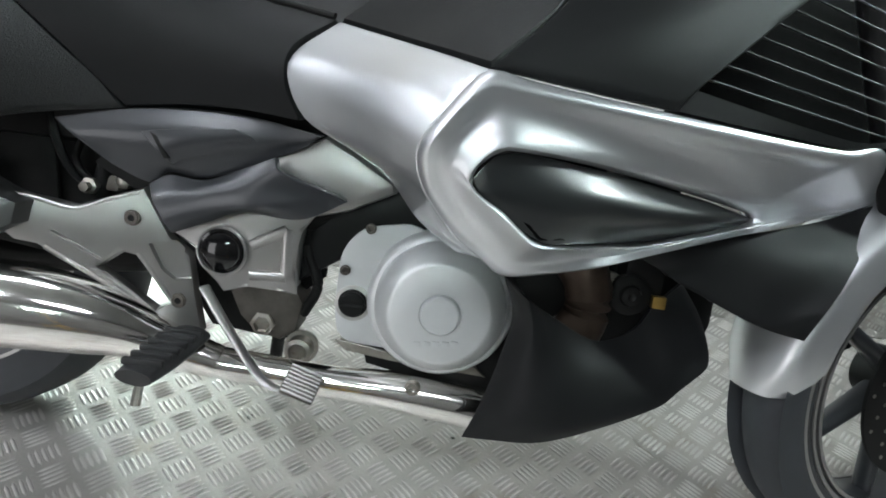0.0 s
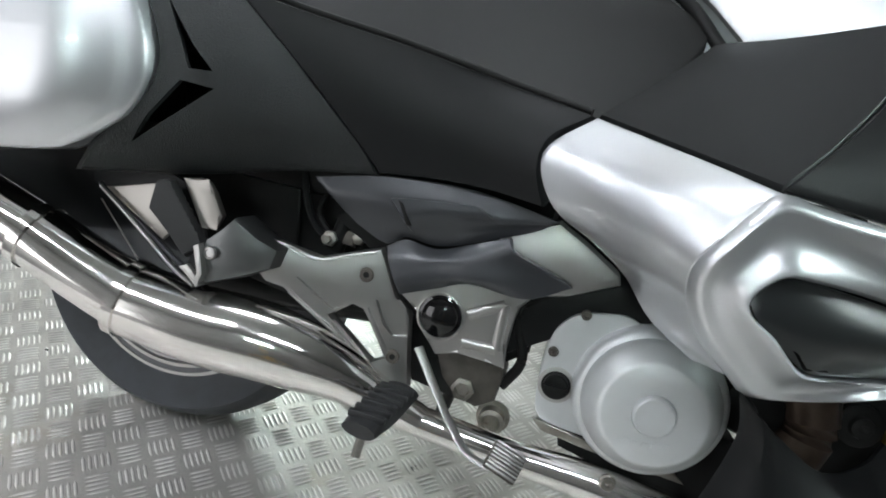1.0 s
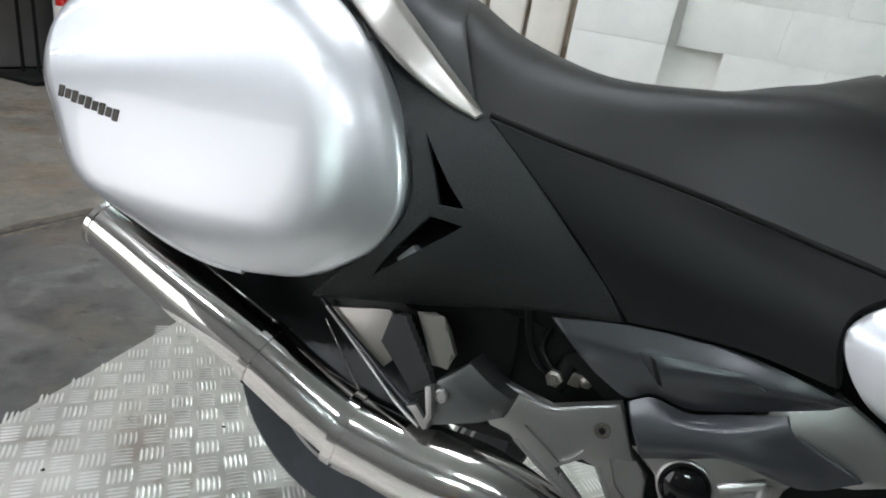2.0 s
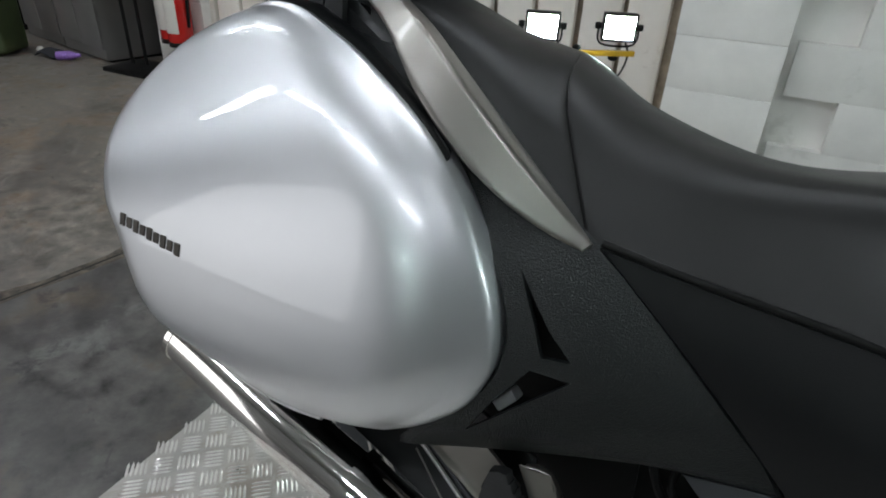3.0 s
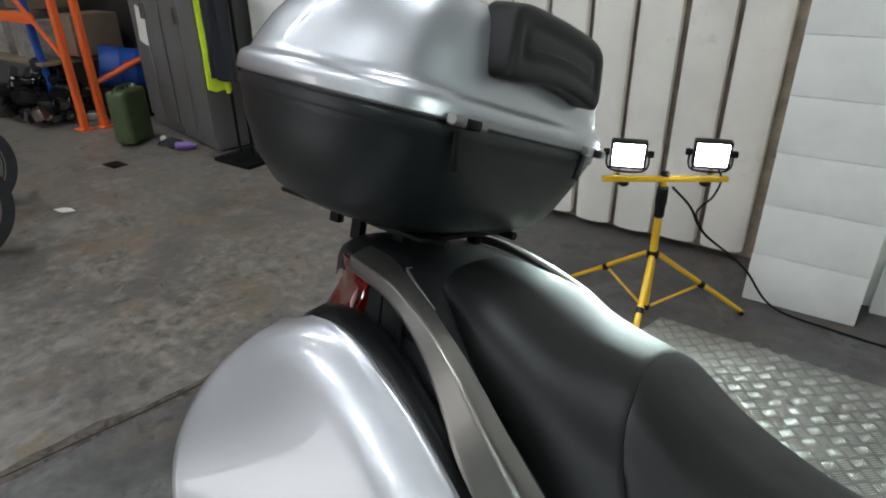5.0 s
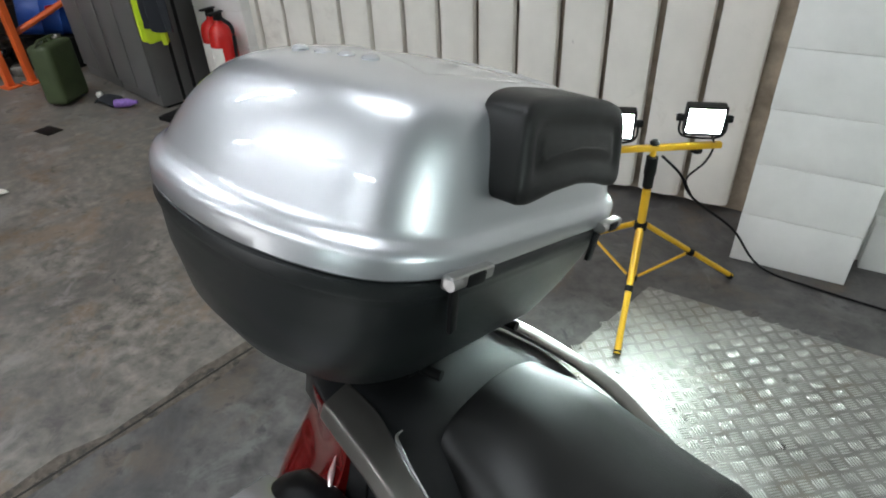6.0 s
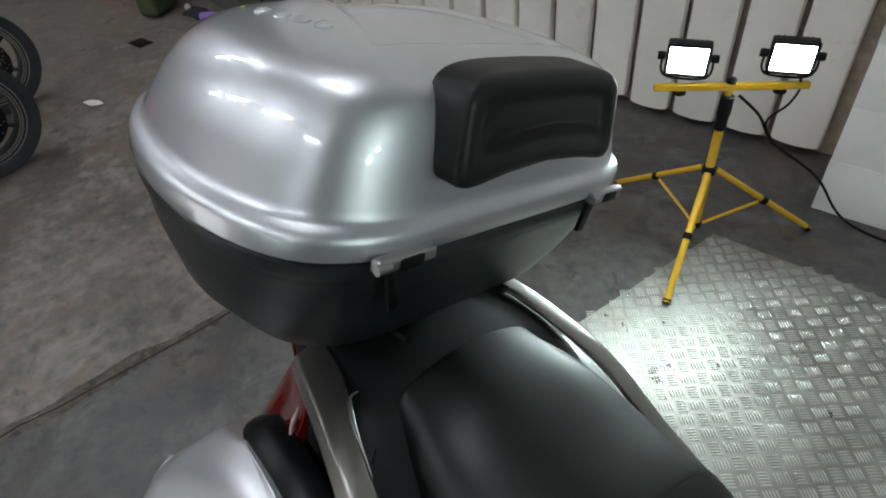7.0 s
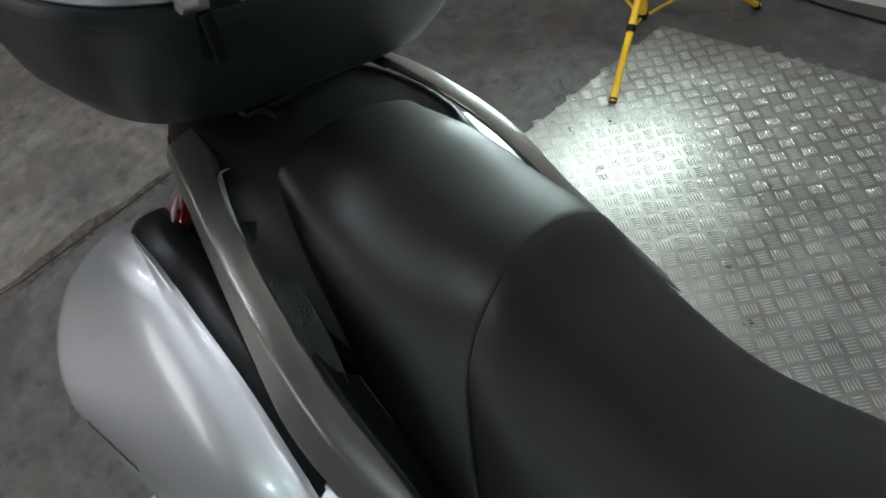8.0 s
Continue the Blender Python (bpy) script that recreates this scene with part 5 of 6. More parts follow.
structure("floor_joint", tube([(x, y, -0.0005) for x, y in seam], 0.006, seg=8, n=60, flat=0.3), JOINT, "worn dirty joint in the concrete")
# crumbled mortar along the joint
rng = random.Random(5)
line = spline(seam, 90)
strip = []
for k, (x, y) in enumerate(line):
    a = x - 0.042 - 0.016 * math.sin(k * 0.7) - 0.008 * math.sin(k * 1.9) - 0.006 * rng.random()
    b = x + 0.030 + 0.012 * math.sin(k * 0.5 + 1) + 0.006 * math.sin(k * 1.6) + 0.006 * rng.random()
    strip += [(a, y, -0.001), (a + 0.008, y, 0.0009), (x - 0.008, y, 0.0012), (x, y, -0.003), (x + 0.008, y, 0.0012), (b - 0.008, y, 0.0009), (b, y, -0.001)]
structure("joint_mortar", mesh_of(strip, [(7 * i + j, 7 * i + j + 1, 7 * i + j + 8, 7 * i + j + 7) for i in range(89) for j in range(6)]), MORTAR, "crumbled brown mortar along the floor joint")


def inside(x, y, poly):
    hit = False
    for (x0, y0), (x1, y1) in zip(poly, poly[1:] + poly[:1]):
        if (y0 > y) != (y1 > y) and x < x0 + (y - y0) / (y1 - y0) * (x1 - x0):
            hit = not hit
    return hit


def treads(poly, turn, pitch, top, skin, picked=None):
    """Five-bar treads, each group set across its neighbours."""
    verts, faces = [], []
    c, s = math.cos(turn), math.sin(turn)
    xs, ys = [p[0] for p in poly], [p[1] for p in poly]
    cx, cy = sum(xs) / len(xs), sum(ys) / len(ys)
    reach = int(3.2 / pitch)
    half, wide, gap, high = pitch * 0.40, pitch * 0.055, pitch * 0.185, 0.0022
    for i in range(-reach, reach):
        for j in range(-reach, reach):
            gx, gy = i * pitch, j * pitch
            x, y = cx + c * gx - s * gy, cy + s * gx + c * gy
            if not inside(x, y, poly):
                continue
            across = (i + j) % 2
            for k in range(-2, 3):
                a, b = (half, wide) if across else (wide, half)
                ox, oy = (0, k * gap) if across else (k * gap, 0)
                p = [(-a, 0), (-a * (0.55 if across else 1), -b * (1 if across else 0.55)), (a * (0.55 if across else 1), -b * (1 if across else 0.55)), (a, 0), (a * (0.55 if across else 1), b * (1 if across else 0.55)), (-a * (0.55 if across else 1), b * (1 if across else 0.55))]
                if not across:
                    p = [(0, -b), (a, -b * 0.55), (a, b * 0.55), (0, b), (-a, b * 0.55), (-a, -b * 0.55)]
                bx, by = cx + c * (gx + ox) - s * (gy + oy), cy + s * (gx + ox) + c * (gy + oy)
                e = half * 0.55
                q = [(0, 1, 6), (1, 2, 7, 6), (2, 3, 7), (3, 4, 7), (4, 5, 6, 7), (5, 0, 6)]
                if picked is not None and len(picked) < 300 and -0.35 < bx < 0.62 and 0.58 < by < 0.78:
                    picked.append((bx, by, across, p + [(-e, 0), (e, 0)] if across else p + [(0, -e), (0, e)], q, top, high))
                    continue
                base = len(verts)
                for u, v in p:
                    lx, ly = gx + ox + u, gy + oy + v
                    verts.append((cx + c * lx - s * ly, cy + s * lx + c * ly, top))
                e = half * 0.55
                for u, v in (((-e, 0), (e, 0)) if across else ((0, -e), (0, e))):
                    lx, ly = gx + ox + u, gy + oy + v
                    verts.append((cx + c * lx - s * ly, cy + s * lx + c * ly, top + high))
                q = [base + n for n in range(8)]
                faces += [(q[0], q[1], q[6]), (q[1], q[2], q[7], q[6]), (q[2], q[3], q[7]), (q[3], q[4], q[7]), (q[4], q[5], q[6], q[7]), (q[5], q[0], q[6])]
    me = bpy.data.meshes.new("treads")
    me.from_pydata(verts, [], faces)
    me.polygons.foreach_set("use_smooth", [True] * len(me.polygons))
    me.materials.append(skin)
    return new("treads", me)


NEAR_PLATE = [(-1.375, 1.613), (-1.44, -0.9), (1.9, -0.9), (1.9, 1.15)]
FAR_PLATE = [(-0.955, 2.69), (-1.26, 1.602), (1.9, 1.156), (1.9, 2.60)]
for poly, turn, skin, pitch in ((NEAR_PLATE, 0.68, PLATE, 0.054), (FAR_PLATE, 0.70, PLATE_WORN, 0.048)):
    plate = structure("floor_plate", slab(poly, 0.004, 0.0035), skin, "worn steel tread plate with five-bar pattern lying on the concrete")
    near = [] if skin is PLATE else None
    tread = treads(poly, turn, pitch, 0.0041, TREAD if skin is PLATE else TREAD_WORN, near)
    tread.parent = plate
    tread["kind"] = "stuff"
    if near:
        shared = {}
        for bx, by, across, flat, q, top, high in near:
            if across not in shared:
                shared[across] = bpy.data.meshes.new("tread")
                shared[across].from_pydata([(u, v, 0 if n < 6 else high) for n, (u, v) in enumerate(flat)], [], q)
                shared[across].polygons.foreach_set("use_smooth", [True] * len(q))
                shared[across].materials.append(TREAD)
            piece = new("tread", shared[across])
            piece.matrix_basis = Matrix.Translation((bx, by, top)) @ Matrix.Rotation(turn, 4, "Z")
            piece.parent = plate

# grit swept onto the plates
rng = random.Random(9)
verts, faces = [], []
for k in range(46):
    gx, gy, r = rng.uniform(-1.3, 0.9), rng.uniform(-0.5, 2.3), rng.uniform(0.0025, 0.007)
    base = len(verts)
    ring = [(gx + r * rng.uniform(0.5, 1.2) * math.cos(a), gy + r * rng.uniform(0.4, 1.0) * math.sin(a), 0.006) for a in np.linspace(0, 5.2, 6)]
    verts += ring + [(gx, gy, 0.006 + r * 0.5)]
    faces += [(base + i, base + (i + 1) % 6, base + 6) for i in range(6)]
tagged(part("grit", mesh_of(verts, faces), BLACK), "dark grit and leaf crumbs scattered on the tread plate", "dirt", "", "stuff")

# walls
H = 4.2


def wall(name, x0, y0, x1, y1, mat, label, thick=0.2):
    d = Vector((x1 - x0, y1 - y0, 0))
    m = Matrix.Translation((x0, y0, 0)) @ Matrix.Rotation(math.atan2(d.y, d.x), 4, "Z")
    return structure(name, box(d.length / 2, thick / 2, H / 2, d.length, thick, H, 0, m=m), mat, label)


wall("wall_north", -4.0, 3.62, -0.70, 3.50, RUSTY, "rusty steel wall behind white cladding sheets")
wall("wall_north_east", -0.70, 3.30, 5.0, 3.20, WHITE, "white painted concrete block wall")
wall("wall_north_west", -9.0, 3.95, -4.0, 3.75, BOARD, "dark stained board wall behind the racking")
wall("wall_west", -9.0, -4.2, -9.0, 4.2, DULL, "dull grey painted workshop wall")
wall("wall_east", 5.0, 4.2, 5.0, -4.2, DULL, "dull grey painted workshop wall")
wall("wall_south", 5.0, -4.2, -3.5, -4.2, DULL, "dull grey painted workshop wall")
wall("wall_south_west", -6.5, -4.2, -9.0, -4.2, DULL, "dull grey painted workshop wall")
structure("door_lintel", box(-5.0, -4.3, 3.0 + (H - 3.0) / 2, 3.0, 0.2, H - 3.0, 0), DULL, "wall over the open roller door")
structure("ceiling", box(-2.0, 0.0, H + 0.06, 14.4, 9.0, 0.12, 0), CEIL, "grey sheet ceiling")

clad_at = bpy.data.objects["wall_north"]
rng = random.Random(2)
x = -0.785
while x > -4.0:
    f = (-0.72 - x) / 3.3
    y = 3.46 + 0.11 * f
    for w, gap in ((0.206, 0.024), (0.202, 0.034)):
        low = 0.045 + rng.uniform(-0.006, 0.006)
        bm = patch([[(x - w, y + 0.0, low + 0.01), (x - w + 0.01, y - 0.045, low + 0.004), (x - w / 2, y - 0.058, low), (x - 0.01, y - 0.045, low + 0.004), (x, y, low + 0.01)],
                    [(x - w, y, H), (x - w + 0.01, y - 0.045, H), (x - w / 2, y - 0.058, H), (x - 0.01, y - 0.045, H), (x, y, H)]], 14, 6, 0.003)
        part("cladding_sheet", bm, CLAD, clad_at)
        x -= w + gap

# painted block pier
pier = structure("wall_pier", box(-0.487, 3.22, H / 2, 0.425, 0.24, H, 0), RUSTY, "white painted block pier")
rows = 18
for j in range(rows):
    part("block", box(-0.487 + rng.uniform(-0.003, 0.003), 3.19, 0.002 + 0.2275 * (j + 0.5), 0.436, 0.262, 0.2262, 0.0028), WHITE, pier)
east = bpy.data.objects["wall_north_east"]
for j in range(rows):
    for i in range(-1, 5):
        xx = 0.0 + 0.447 * i + (0.22 if j % 2 else 0)
        if xx < -0.15:
            continue
        part("block", box(xx, 3.255 - 0.0175 * xx, 0.002 + 0.2275 * (j + 0.5), 0.4467, 0.06, 0.2273, 0.0012), WHITE, east)
# fluorescent fittings under the ceiling
FIT = material("fitting_white", (0.7, 0.7, 0.7), 0.5)
light = thing("ceiling_light", "fluorescent batten light hanging under the ceiling", "ceiling light", "ceiling lights", pose(0, 0, 0))
part("batten", box(0, 0, 0.07, 1.5, 0.17, 0.05, 0.008), FIT, light)
part("diffuser", box(0, 0, 0.02, 1.46, 0.14, 0.04, 0.012), TUBE_LIGHT, light, "glowing white diffuser")
spots = [(-6.6, 1.2), (-4.4, 1.2), (-6.6, -1.4), (-4.4, -1.4), (-2.0, -1.6), (-0.8, 1.3), (0.6, -2.2)]
for i, (x, y) in enumerate(spots):
    if i == 0:
        light.matrix_basis = pose(x, y, H - 0.12)
    else:
        copy_thing(light, pose(x, y, H - 0.12))

# twin work light on a tripod
def work_light(m, group="", rise=0.0, glass=LAMP):
    stand = thing("work_light", "yellow tripod work light with two lit lamp heads", "work light", group, m)
    part("pole", tube([(0, 0, 0.05), (0, 0, 0.47)], 0.016, n=2), YELLOW, stand)
    part("upper_pole", tube([(0, 0, 0.46), (0, 0, 0.63 + rise)], 0.011, n=2), YELLOW, stand)
    part("grip", lathe([(0.014, 0), (0.019, 0.005), (0.019, 0.05), (0.022, 0.06), (0.021, 0.125), (0.013, 0.13)], (0, 0, 0.475), (0, 0, 1), 20), BLACK, stand, "black clamp sleeve")
    part("collar", lathe([(0.017, 0), (0.024, 0.003), (0.024, 0.03), (0.017, 0.033)], (0, 0, 0.295), (0, 0, 1), 20), BLACK, stand)
    part("lower_collar", lathe([(0.017, 0), (0.022, 0.003), (0.022, 0.02), (0.017, 0.023)], (0, 0, 0.052), (0, 0, 1), 20), BLACK, stand)
    for fx, fy in ((0.07, -0.405), (0.345, 0.27), (-0.40, 0.15)):
        d = Vector((fx, fy, 0)).normalized() * 0.025
        leg = part("leg", tube([(d.x, d.y, 0.31), (fx, fy, 0.012)], 0.012, n=2, flat=0.9), YELLOW, stand)
        part("foot", tube([(fx * 0.97, fy * 0.97, 0.02), (fx, fy, 0.006)], 0.0135, n=2), BLACK, leg)
        p = Vector((fx * 0.52, fy * 0.52, 0.16))
        part("brace", tube([(d.x, d.y, 0.065), tuple(p)], 0.006, n=2, seg=8), YELLOW, leg)
        part("clip", lathe([(0.016, -0.012), (0.016, 0.012)], tuple(p), (fx, fy, -0.3), 12), BLACK, leg)
    t = Matrix.Translation((0, 0, rise)) @ Matrix.Rotation(radians(32.7), 4, "Z")
    part("cross_bar", box(0, 0, 0.635, 0.48, 0.022, 0.022, 0.004, m=t.copy()), YELLOW, stand)
    part("bar_knob", lathe([(0.016, 0), (0.018, 0.008), (0.012, 0.016), (0, 0.018)], (0, 0, 0.648 + rise), (0, 0, 1), 14), BLACK, stand)
    for side in (-1, 1):
        hm = t @ Matrix.Translation((0.155 * side, -0.02, 0.735)) @ Matrix.Rotation(radians(-14), 4, "Z") @ Matrix.Rotation(radians(2), 4, "X") @ Matrix.Scale(0.8, 4)
        head = part("lamp_head", box(0, 0.03, 0, 0.165, 0.05, 0.13, 0.008, m=hm.copy()), BLACK, stand, "black finned lamp head")
        part("fin", joined(*[box(-0.06 + 0.02 * k, 0.065, 0, 0.004, 0.03, 0.11, 0, m=hm.copy()) for k in range(7)]), BLACK, head)
        part("bezel", joined(box(0, -0.002, 0.06, 0.165, 0.012, 0.012, 0.002, m=hm.copy()), box(0, -0.002, -0.06, 0.165, 0.012, 0.012, 0.002, m=hm.copy()),
                             box(-0.077, -0.002, 0, 0.012, 0.012, 0.11, 0.002, m=hm.copy()), box(0.077, -0.002, 0, 0.012, 0.012, 0.11, 0.002, m=hm.copy())), BLACK, head)
        part("lamp_glass", box(0, 0.002, 0, 0.138, 0.008, 0.104, 0.0, m=hm.copy()), glass, head, "brightly lit lamp glass")
        br = [hm @ Vector(v) for v in ((-0.095, 0.03, 0.0), (-0.095, 0.03, -0.06), (-0.06, 0.03, -0.09), (0.06, 0.03, -0.09), (0.095, 0.03, -0.06), (0.095, 0.03, 0.0))]
        part("bracket", tube([tuple(v) for v in br], 0.004, n=24, seg=8), BLACK, head)
        for s2 in (-1, 1):
            c = hm @ Vector((0.1 * s2, 0.03, 0.0))
            part("side_knob", lathe([(0.012, -0.012), (0.014, 0), (0.012, 0.012)], tuple(c), tuple(hm.to_3x3() @ Vector((1, 0, 0))), 14), BLACK, head)
        c = t @ Vector((0.155 * side, 0, 0.612))
        part("under_knob", lathe([(0.006, 0.012), (0.02, 0.008), (0.02, 0.0), (0.01, -0.006)], tuple(c), (0, 0, 1), 14), BLACK, stand)
    return stand


work_light(pose(-1.02, 2.64, 0))
cable = part("power_cable", tube([(-0.99, 2.66, 0.60), (-0.93, 2.75, 0.50), (-0.88, 2.85, 0.36), (-0.72, 3.0, 0.18), (-0.58, 3.02, 0.02), (-0.35, 2.98, 0.006), (0.1, 2.95, 0.006), (0.7, 3.0, 0.006)], 0.005, n=60, seg=8), BLACK)
tagged(cable, "black rubber power cable trailing from the work light to the floor", "cable")

lead = part("lamp_lead", tube([(-0.86, 2.72, 0.70), (-0.84, 2.76, 0.63), (-0.86, 2.78, 0.55), (-0.91, 2.78, 0.47), (-0.885, 2.84, 0.37)], 0.004, n=30, seg=8), BLACK)
tagged(lead, "thin black lead looping down from a lamp head", "cable")

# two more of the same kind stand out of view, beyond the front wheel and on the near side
work_light(pose(2.1, 0.85, 0, 0, 0, 238), rise=0.9, glass=LAMP_EAST)
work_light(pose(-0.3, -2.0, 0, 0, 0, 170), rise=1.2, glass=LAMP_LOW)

# ---- far end of the workshop ----
pier_west = structure("wall_pier_west", box(-4.08, 3.62, H / 2, 0.44, 0.36, H, 0), RUSTY, "white painted block pier")
for j in range(rows):
    part("block", box(-4.08 + rng.uniform(-0.003, 0.003), 3.61, 0.002 + 0.2275 * (j + 0.5), 0.462, 0.37, 0.2262, 0.003), WHITE, pier_west)


def cabinet(m, papers):
    c = thing("steel_cabinet", "tall dull grey steel cabinet standing against the wall", "cabinet", "steel cabinets", m)
    part("body", box(0, 0.24, 0.92, 0.66, 0.44, 1.80, 0.006), LOCKER, c)
    for s in (-1, 1):
        d = part("door", box(0.165 * s, 0.012, 0.95, 0.322, 0.018, 1.70, 0.004), LOCKER, c)
        part("handle", box(0.03 * s, -0.006, 1.0, 0.014, 0.02, 0.12, 0.003), STEEL, d)
    part("plinth", box(0, 0.26, 0.03, 0.62, 0.40, 0.06, 0.003), BLACK, c)
    if papers:
        part("notice", box(0, 0, 0, 0.20, 0.002, 0.30, 0, m=Matrix.Translation((-0.10, 0.001, 0.88)) @ Matrix.Rotation(radians(9), 4, "Y")), PAPER, c, "white paper notice")
    return c


cabinet(pose(-5.58, 3.36, 0, 0, 0, -12), True)
cabinet(pose(-4.90, 3.21, 0, 0, 0, -12), False)

# coat stand on a black tray, with jackets
tray = part("floor_tray", box(-4.24, 3.17, 0.015, 0.40, 0.32, 0.03, 0.006), BLACK)
tagged(tray, "black tray lying on the concrete under the coat stand", "tray")
stand = thing("coat_stand", "thin black metal coat stand standing on a tray", "coat stand")
for x, y in ((-4.36, 3.20), (-4.24, 3.22)):
    part("post", tube([(x, y, 0.03), (x, y, 1.4)], 0.012, n=2, seg=10), BLACK, stand)
part("cross_piece", tube([(-4.45, 3.21, 1.36), (-4.15, 3.21, 1.36)], 0.01, n=2, seg=10), BLACK, stand)


def hanging(name, label, x, y, z0, z1, w, mat, seed):
    r = random.Random(seed)
    rows_ = []
    for k in range(6):
        z = z0 + (z1 - z0) * k / 5
        ww = w * (1.0 - 0.3 * (k / 5) ** 2)
        rows_.append([(x - ww / 2 + ww * i / 8, y - 0.05 + 0.035 * math.sin(i * 1.9 + seed + k * 0.4) - 0.04 * math.sin(math.pi * i / 8), z + r.uniform(-0.015, 0.015)) for i in range(9)])
    return tagged(part(name, patch(rows_, 28, 18, 0.03), mat), label, "jacket")


hanging("hi_vis_jacket", "yellow hi-vis jacket hanging from the coat stand", -4.40, 3.18, 0.52, 1.25, 0.20, HIVIS, 1)
hanging("dark_jacket", "dark jacket hanging from the coat stand", -4.26, 3.15, 0.62, 1.32, 0.26, CLOTH, 3)

# fire extinguishers on the pier
for i, (x, y) in enumerate(((-3.94, 3.30), (-4.08, 3.36))):
    e = thing("fire_extinguisher", "red fire extinguisher with a pale label hanging on the pier", "fire extinguisher", "fire extinguishers", pose(x, y, 0.20))
    part("cylinder", lathe([(0.05, 0.0), (0.08, 0.006), (0.085, 0.03), (0.085, 0.36), (0.07, 0.41), (0.03, 0.44), (0.025, 0.46)], (0, 0, 0), (0, 0, 1), 32), EXT_RED, e)
    part("base_ring", lathe([(0.082, -0.012), (0.086, -0.012), (0.087, 0.02), (0.082, 0.02)], (0, 0, 0), (0, 0, 1), 32), BLACK, e)
    part("valve", box(0, 0, 0.48, 0.05, 0.04, 0.05, 0.006), BLACK, e)
    part("lever", box(0.02, -0.03, 0.51, 0.03, 0.11, 0.012, 0.003), BLACK, e)
    part("hose", tube([(0.03, 0, 0.47), (0.11, 0, 0.42), (0.10, 0, 0.25), (0.085, 0, 0.12)], 0.012, n=20, seg=8), BLACK, e)
    part("label_sheet", patch([[(0.087 * math.sin(a), -0.087 * math.cos(a), z) for a in (-0.7, -0.35, 0, 0.35, 0.7)] for z in (0.08, 0.18, 0.30)], 10, 6, 0.001), PAPER, e, "cream instruction label")

# green jerry can
can = thing("jerry_can", "green metal jerry can standing on the concrete", "fuel can", m=pose(-5.42, 2.97, 0, 0, 0, 25))
part("body", box(0, 0, 0.235, 0.17, 0.30, 0.43, 0.04, seg=4), GREENCAN, can)
part("rib", box(-0.087, 0, 0.23, 0.006, 0.17, 0.28, 0.003), GREENCAN, can)
for y in (-0.05, 0.0, 0.05):
    part("carry_handle", tube([(0, y - 0.1, 0.44), (0, y - 0.06, 0.475), (0, y + 0.02, 0.475), (0, y + 0.05, 0.44)], 0.008, n=16, seg=8), GREENCAN, can)
part("spout", lathe([(0.03, 0), (0.03, 0.03), (0.026, 0.035)], (0, 0.10, 0.44), (0, 0.3, 1), 16), STEEL, can)

# racking
rackthing = thing("pallet_racking", "orange and blue steel pallet racking loaded with boxes", "racking")
for x, y in ((-6.22, 2.95), (-6.16, 3.10), (-6.3, 4.0)):
    u = part("upright", box(x, y, 1.1, 0.07, 0.05, 2.2, 0.004), ORANGE, rackthing)
    part("foot_plate", box(x, y, 0.006, 0.15, 0.12, 0.012, 0.002), ORANGE, u)
part("diagonal", tube([(-6.24, 2.98, 0.55), (-6.45, 2.75, 1.15)], 0.02, n=2, seg=8), ORANGE, rackthing)
part("diagonal", tube([(-6.2, 3.12, 0.38), (-6.1, 3.55, 0.55)], 0.025, n=2, seg=8), ORANGE, rackthing)
part("upright", box(-6.75, 3.0, 1.1, 0.06, 0.05, 2.2, 0.004, m=Matrix.Translation((-6.75, 3.0, 0)) @ Matrix.Rotation(radians(-6), 4, "Y") @ Matrix.Translation((6.75, -3.0, 0))), BLUE, rackthing)
part("beam", box(-7.4, 2.93, 0.93, 1.6, 0.05, 0.09, 0.004), ORANGE, rackthing)
part("shelf", box(-7.5, 3.35, 0.52, 1.6, 0.8, 0.03, 0.003), CARD, rackthing)
for k, (x, y, z, s, mat, nm, lab) in enumerate(((-7.2, 3.3, 0.70, 0.5, WRAP, "wrapped_carton", "carton wrapped in pale plastic film on a shelf"), (-7.9, 3.3, 0.72, 0.55, WRAP, "wrapped_carton", "carton wrapped in pale plastic film on a shelf"),
                                               (-7.3, 3.35, 1.15, 0.5, CARD, "carton", "brown cardboard carton on the racking"), (-6.75, 3.45, 0.75, 0.36, CARD, "carton", "brown cardboard carton on the racking"))):
    tagged(part(nm, box(x, y, z, s, 0.45, 0.36, 0.012), mat), lab, "box")
barrel = thing("blue_drum", "blue steel oil drum lying on its side", "drum", m=pose(-6.35, 3.55, 0.45))
part("shell", lathe([(0.17, -0.24), (0.18, -0.235), (0.18, -0.08), (0.187, -0.07), (0.18, -0.06), (0.18, 0.06), (0.187, 0.07), (0.18, 0.08), (0.18, 0.235), (0.17, 0.24)], (0, 0, 0), (0.5, 0.85, -0.15), 36), BLUE, barrel)
part("emblem", box(0.155, -0.10, 0.05, 0.004, 0.07, 0.07, 0.002, m=pose(0, 0, 0, 0, 0, 6)), EXT_RED, barrel, "red emblem")
tagged(part("drum_cradle", box(-6.35, 3.55, 0.13, 0.4, 0.4, 0.26, 0.01), BLACK), "dark timber block under the blue drum", "block")

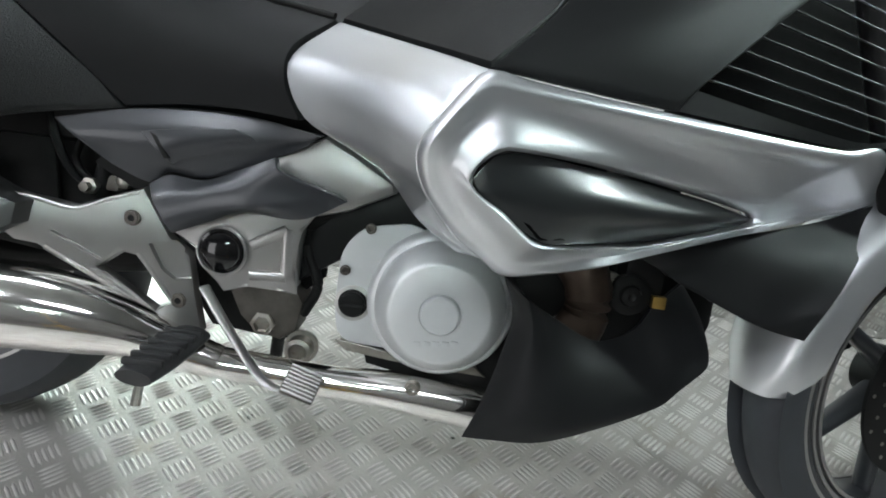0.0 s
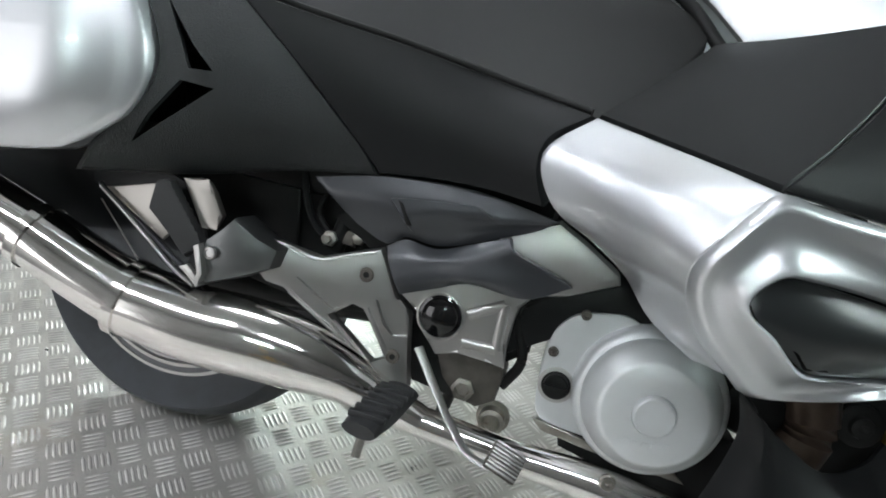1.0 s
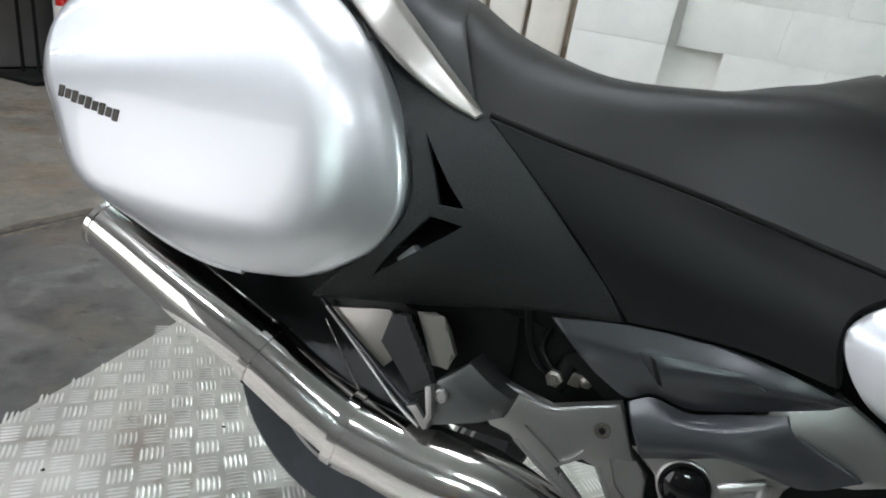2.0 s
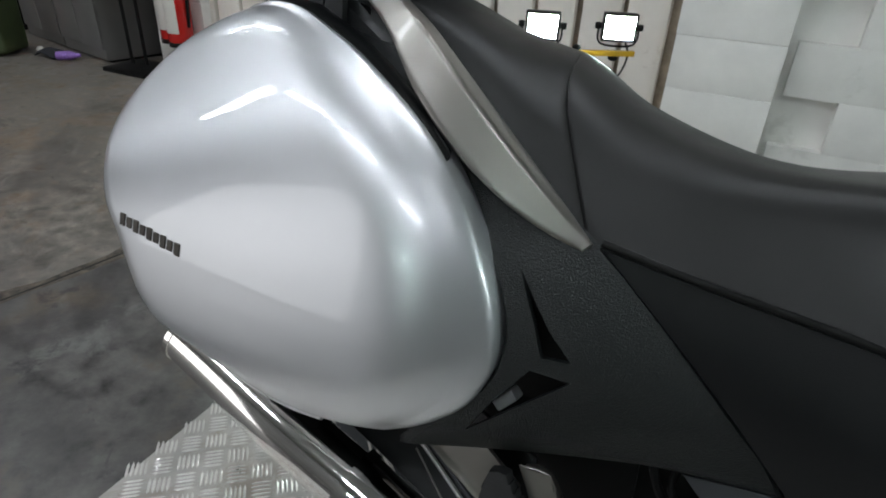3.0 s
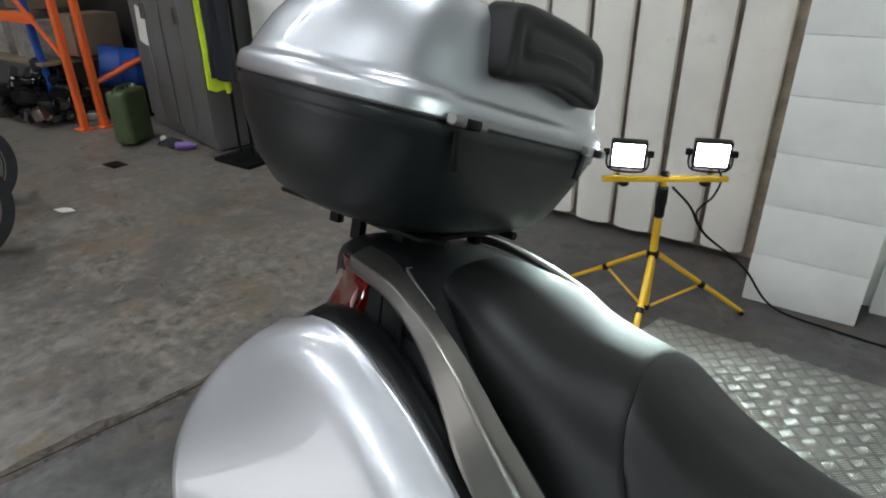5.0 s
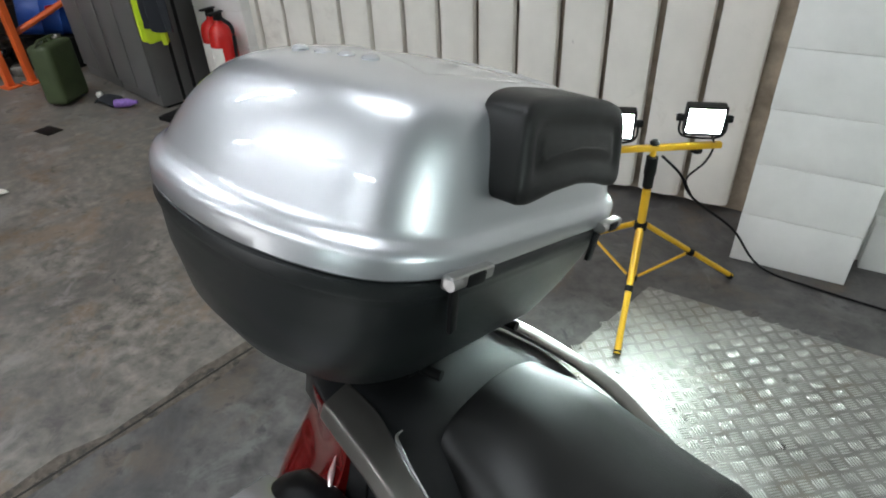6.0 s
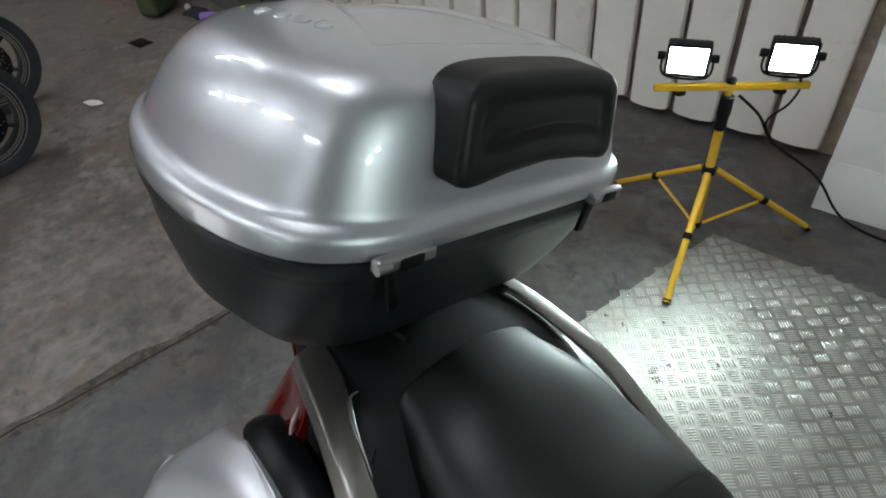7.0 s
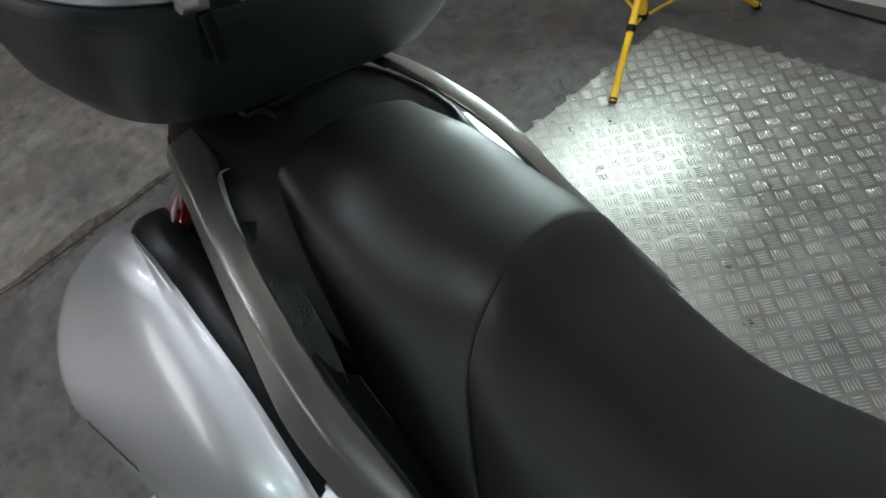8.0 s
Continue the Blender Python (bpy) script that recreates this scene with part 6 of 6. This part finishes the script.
# heap of dark engine parts
rp = random.Random(11)
for k in range(90):
    u, v = rp.uniform(-1, 1), rp.uniform(-1, 1)
    x, y = -6.98 + 0.55 * u, 3.0 + 0.28 * v
    s = rp.uniform(0.05, 0.12)
    z = s * 0.45 + max(0.0, 0.55 * (1 - u * u) * (1 - 0.6 * v * v)) * rp.random() ** 0.8
    m = pose(x, y, z, rp.uniform(-25, 25), rp.uniform(-25, 25), rp.uniform(0, 180))
    bm = joined(box(0, 0, 0, s * 1.2, s, s * 0.9, s * 0.12), lathe([(s * 0.4, -s * 0.6), (s * 0.45, -s * 0.5), (s * 0.45, s * 0.55), (s * 0.3, s * 0.62), (s * 0.2, s * 0.7)], (0.02, 0, s * 0.1), (1, 0, 0), 10),
                *[box(0, 0, s * (0.45 + 0.07 * i), s * 0.7, s * 0.7, s * 0.03, 0) for i in range(3)])
    bm.transform(m)
    tagged(part("engine_part", bm, (GLOSS, DARK, BLACK, DARK, STEEL, GRIME)[k % 6]), "greasy dark engine part in a heap on the floor", "engine part", "heap of engine parts")

# litter and marks on the floor
tagged(part("drain_cover", box(-5.0, 2.54, 0.002, 0.17, 0.11, 0.006, 0.002, m=pose(0, 0, 0)), BLACK), "small dark drain cover in the concrete floor", "drain cover")
tagged(part("paper_scrap", patch([[(-4.44, 1.83, 0.012), (-4.36, 1.84, 0.006), (-4.31, 1.86, 0.016)], [(-4.44, 1.88, 0.006), (-4.37, 1.9, 0.012), (-4.32, 1.9, 0.006)]], 8, 6, 0.001, out=(0, 0, 1)), PAPER), "small scrap of white paper lying on the floor", "paper")
tagged(part("drinks_bottle", joined(lathe([(0.0, 0), (0.03, 0.004), (0.032, 0.10), (0.018, 0.14), (0.012, 0.17)], (-4.95, 3.03, 0.033), (0.85, 0.5, 0.05), 16)), PURPLE), "purple plastic bottle lying on the floor", "bottle")
tagged(part("glove", patch([[(-5.2, 3.02, 0.01), (-5.1, 3.0, 0.05), (-4.98, 3.02, 0.012)], [(-5.18, 3.08, 0.03), (-5.08, 3.08, 0.07), (-4.98, 3.1, 0.02)], [(-5.15, 3.14, 0.01), (-5.05, 3.15, 0.04), (-4.97, 3.14, 0.01)]], 12, 10, 0.01, out=(0, 0, 1)), CLOTH), "dark crumpled work glove lying on the floor", "glove")
tagged(part("paper_ball", lathe([(0, 0), (0.02, 0.005), (0.028, 0.025), (0.018, 0.045), (0, 0.05)], (-5.27, 3.12, 0.0), (0, 0, 1), 9), PAPER), "crumpled ball of white paper on the floor", "paper")

# two parked motorcycles, mostly out of view
for cx, cy, yaw in ((-4.06, 1.20, 90), (-4.78, 1.52, 90)):
    b = thing("parked_motorcycle", "dark red motorcycle parked on the concrete beside another", "motorcycle", "parked motorcycles", pose(cx, cy, 0, 0, 0, yaw))
    wheel(b, (0, 0, 0.302), 0.30, 0.11, 0.235, disc=True)
    wheel(b, (-1.42, 0, 0.302), 0.30, 0.14, 0.225)
    for s in (-1, 1):
        part("fork_leg", tube([(0, 0.10 * s, 0.30), (-0.25, 0.10 * s, 0.92)], 0.024, n=2), STEEL, b)
    part("front_mudguard", patch([[(-0.325 * math.cos(a), v, 0.302 + 0.325 * math.sin(a)) for v in (-0.065, 0, 0.065)] for a in (0.3, 0.8, 1.4, 2.0)], 10, 18, 0.004, out=(0, 0, 1)), EXT_RED, b)
    part("tank", loft([[(x, w * math.cos(t), z + h * math.sin(t)) for t in np.linspace(0, 2 * math.pi, 10, endpoint=False)] for x, w, z, h in ((-0.35, 0.08, 0.88, 0.06), (-0.5, 0.15, 0.9, 0.13), (-0.7, 0.14, 0.88, 0.12), (-0.85, 0.08, 0.84, 0.06))], 24, 16), EXT_RED, b)
    part("seat", loft([[(x, w * math.cos(t), z + h * math.sin(t)) for t in np.linspace(0, 2 * math.pi, 10, endpoint=False)] for x, w, z, h in ((-0.84, 0.09, 0.82, 0.04), (-1.1, 0.14, 0.8, 0.05), (-1.5, 0.11, 0.86, 0.05), (-1.65, 0.05, 0.88, 0.03))], 24, 16), VINYL, b)
    part("engine", box(-0.65, 0, 0.48, 0.45, 0.34, 0.40, 0.05), BLACK, b)
    part("frame", tube([(-0.25, 0, 0.88), (-0.5, 0, 0.62), (-0.95, 0, 0.5), (-1.42, 0.12, 0.30)], 0.03, n=20), BLACK, b)
    part("handlebar", tube([(-0.36, -0.36, 1.0), (-0.28, -0.12, 1.0), (-0.28, 0.12, 1.0), (-0.36, 0.36, 1.0)], 0.012, n=20), BLACK, b)
    part("side_stand", tube([(-0.75, 0.12, 0.35), (-0.72, 0.26, 0.01)], 0.012, n=2), BLACK, b)
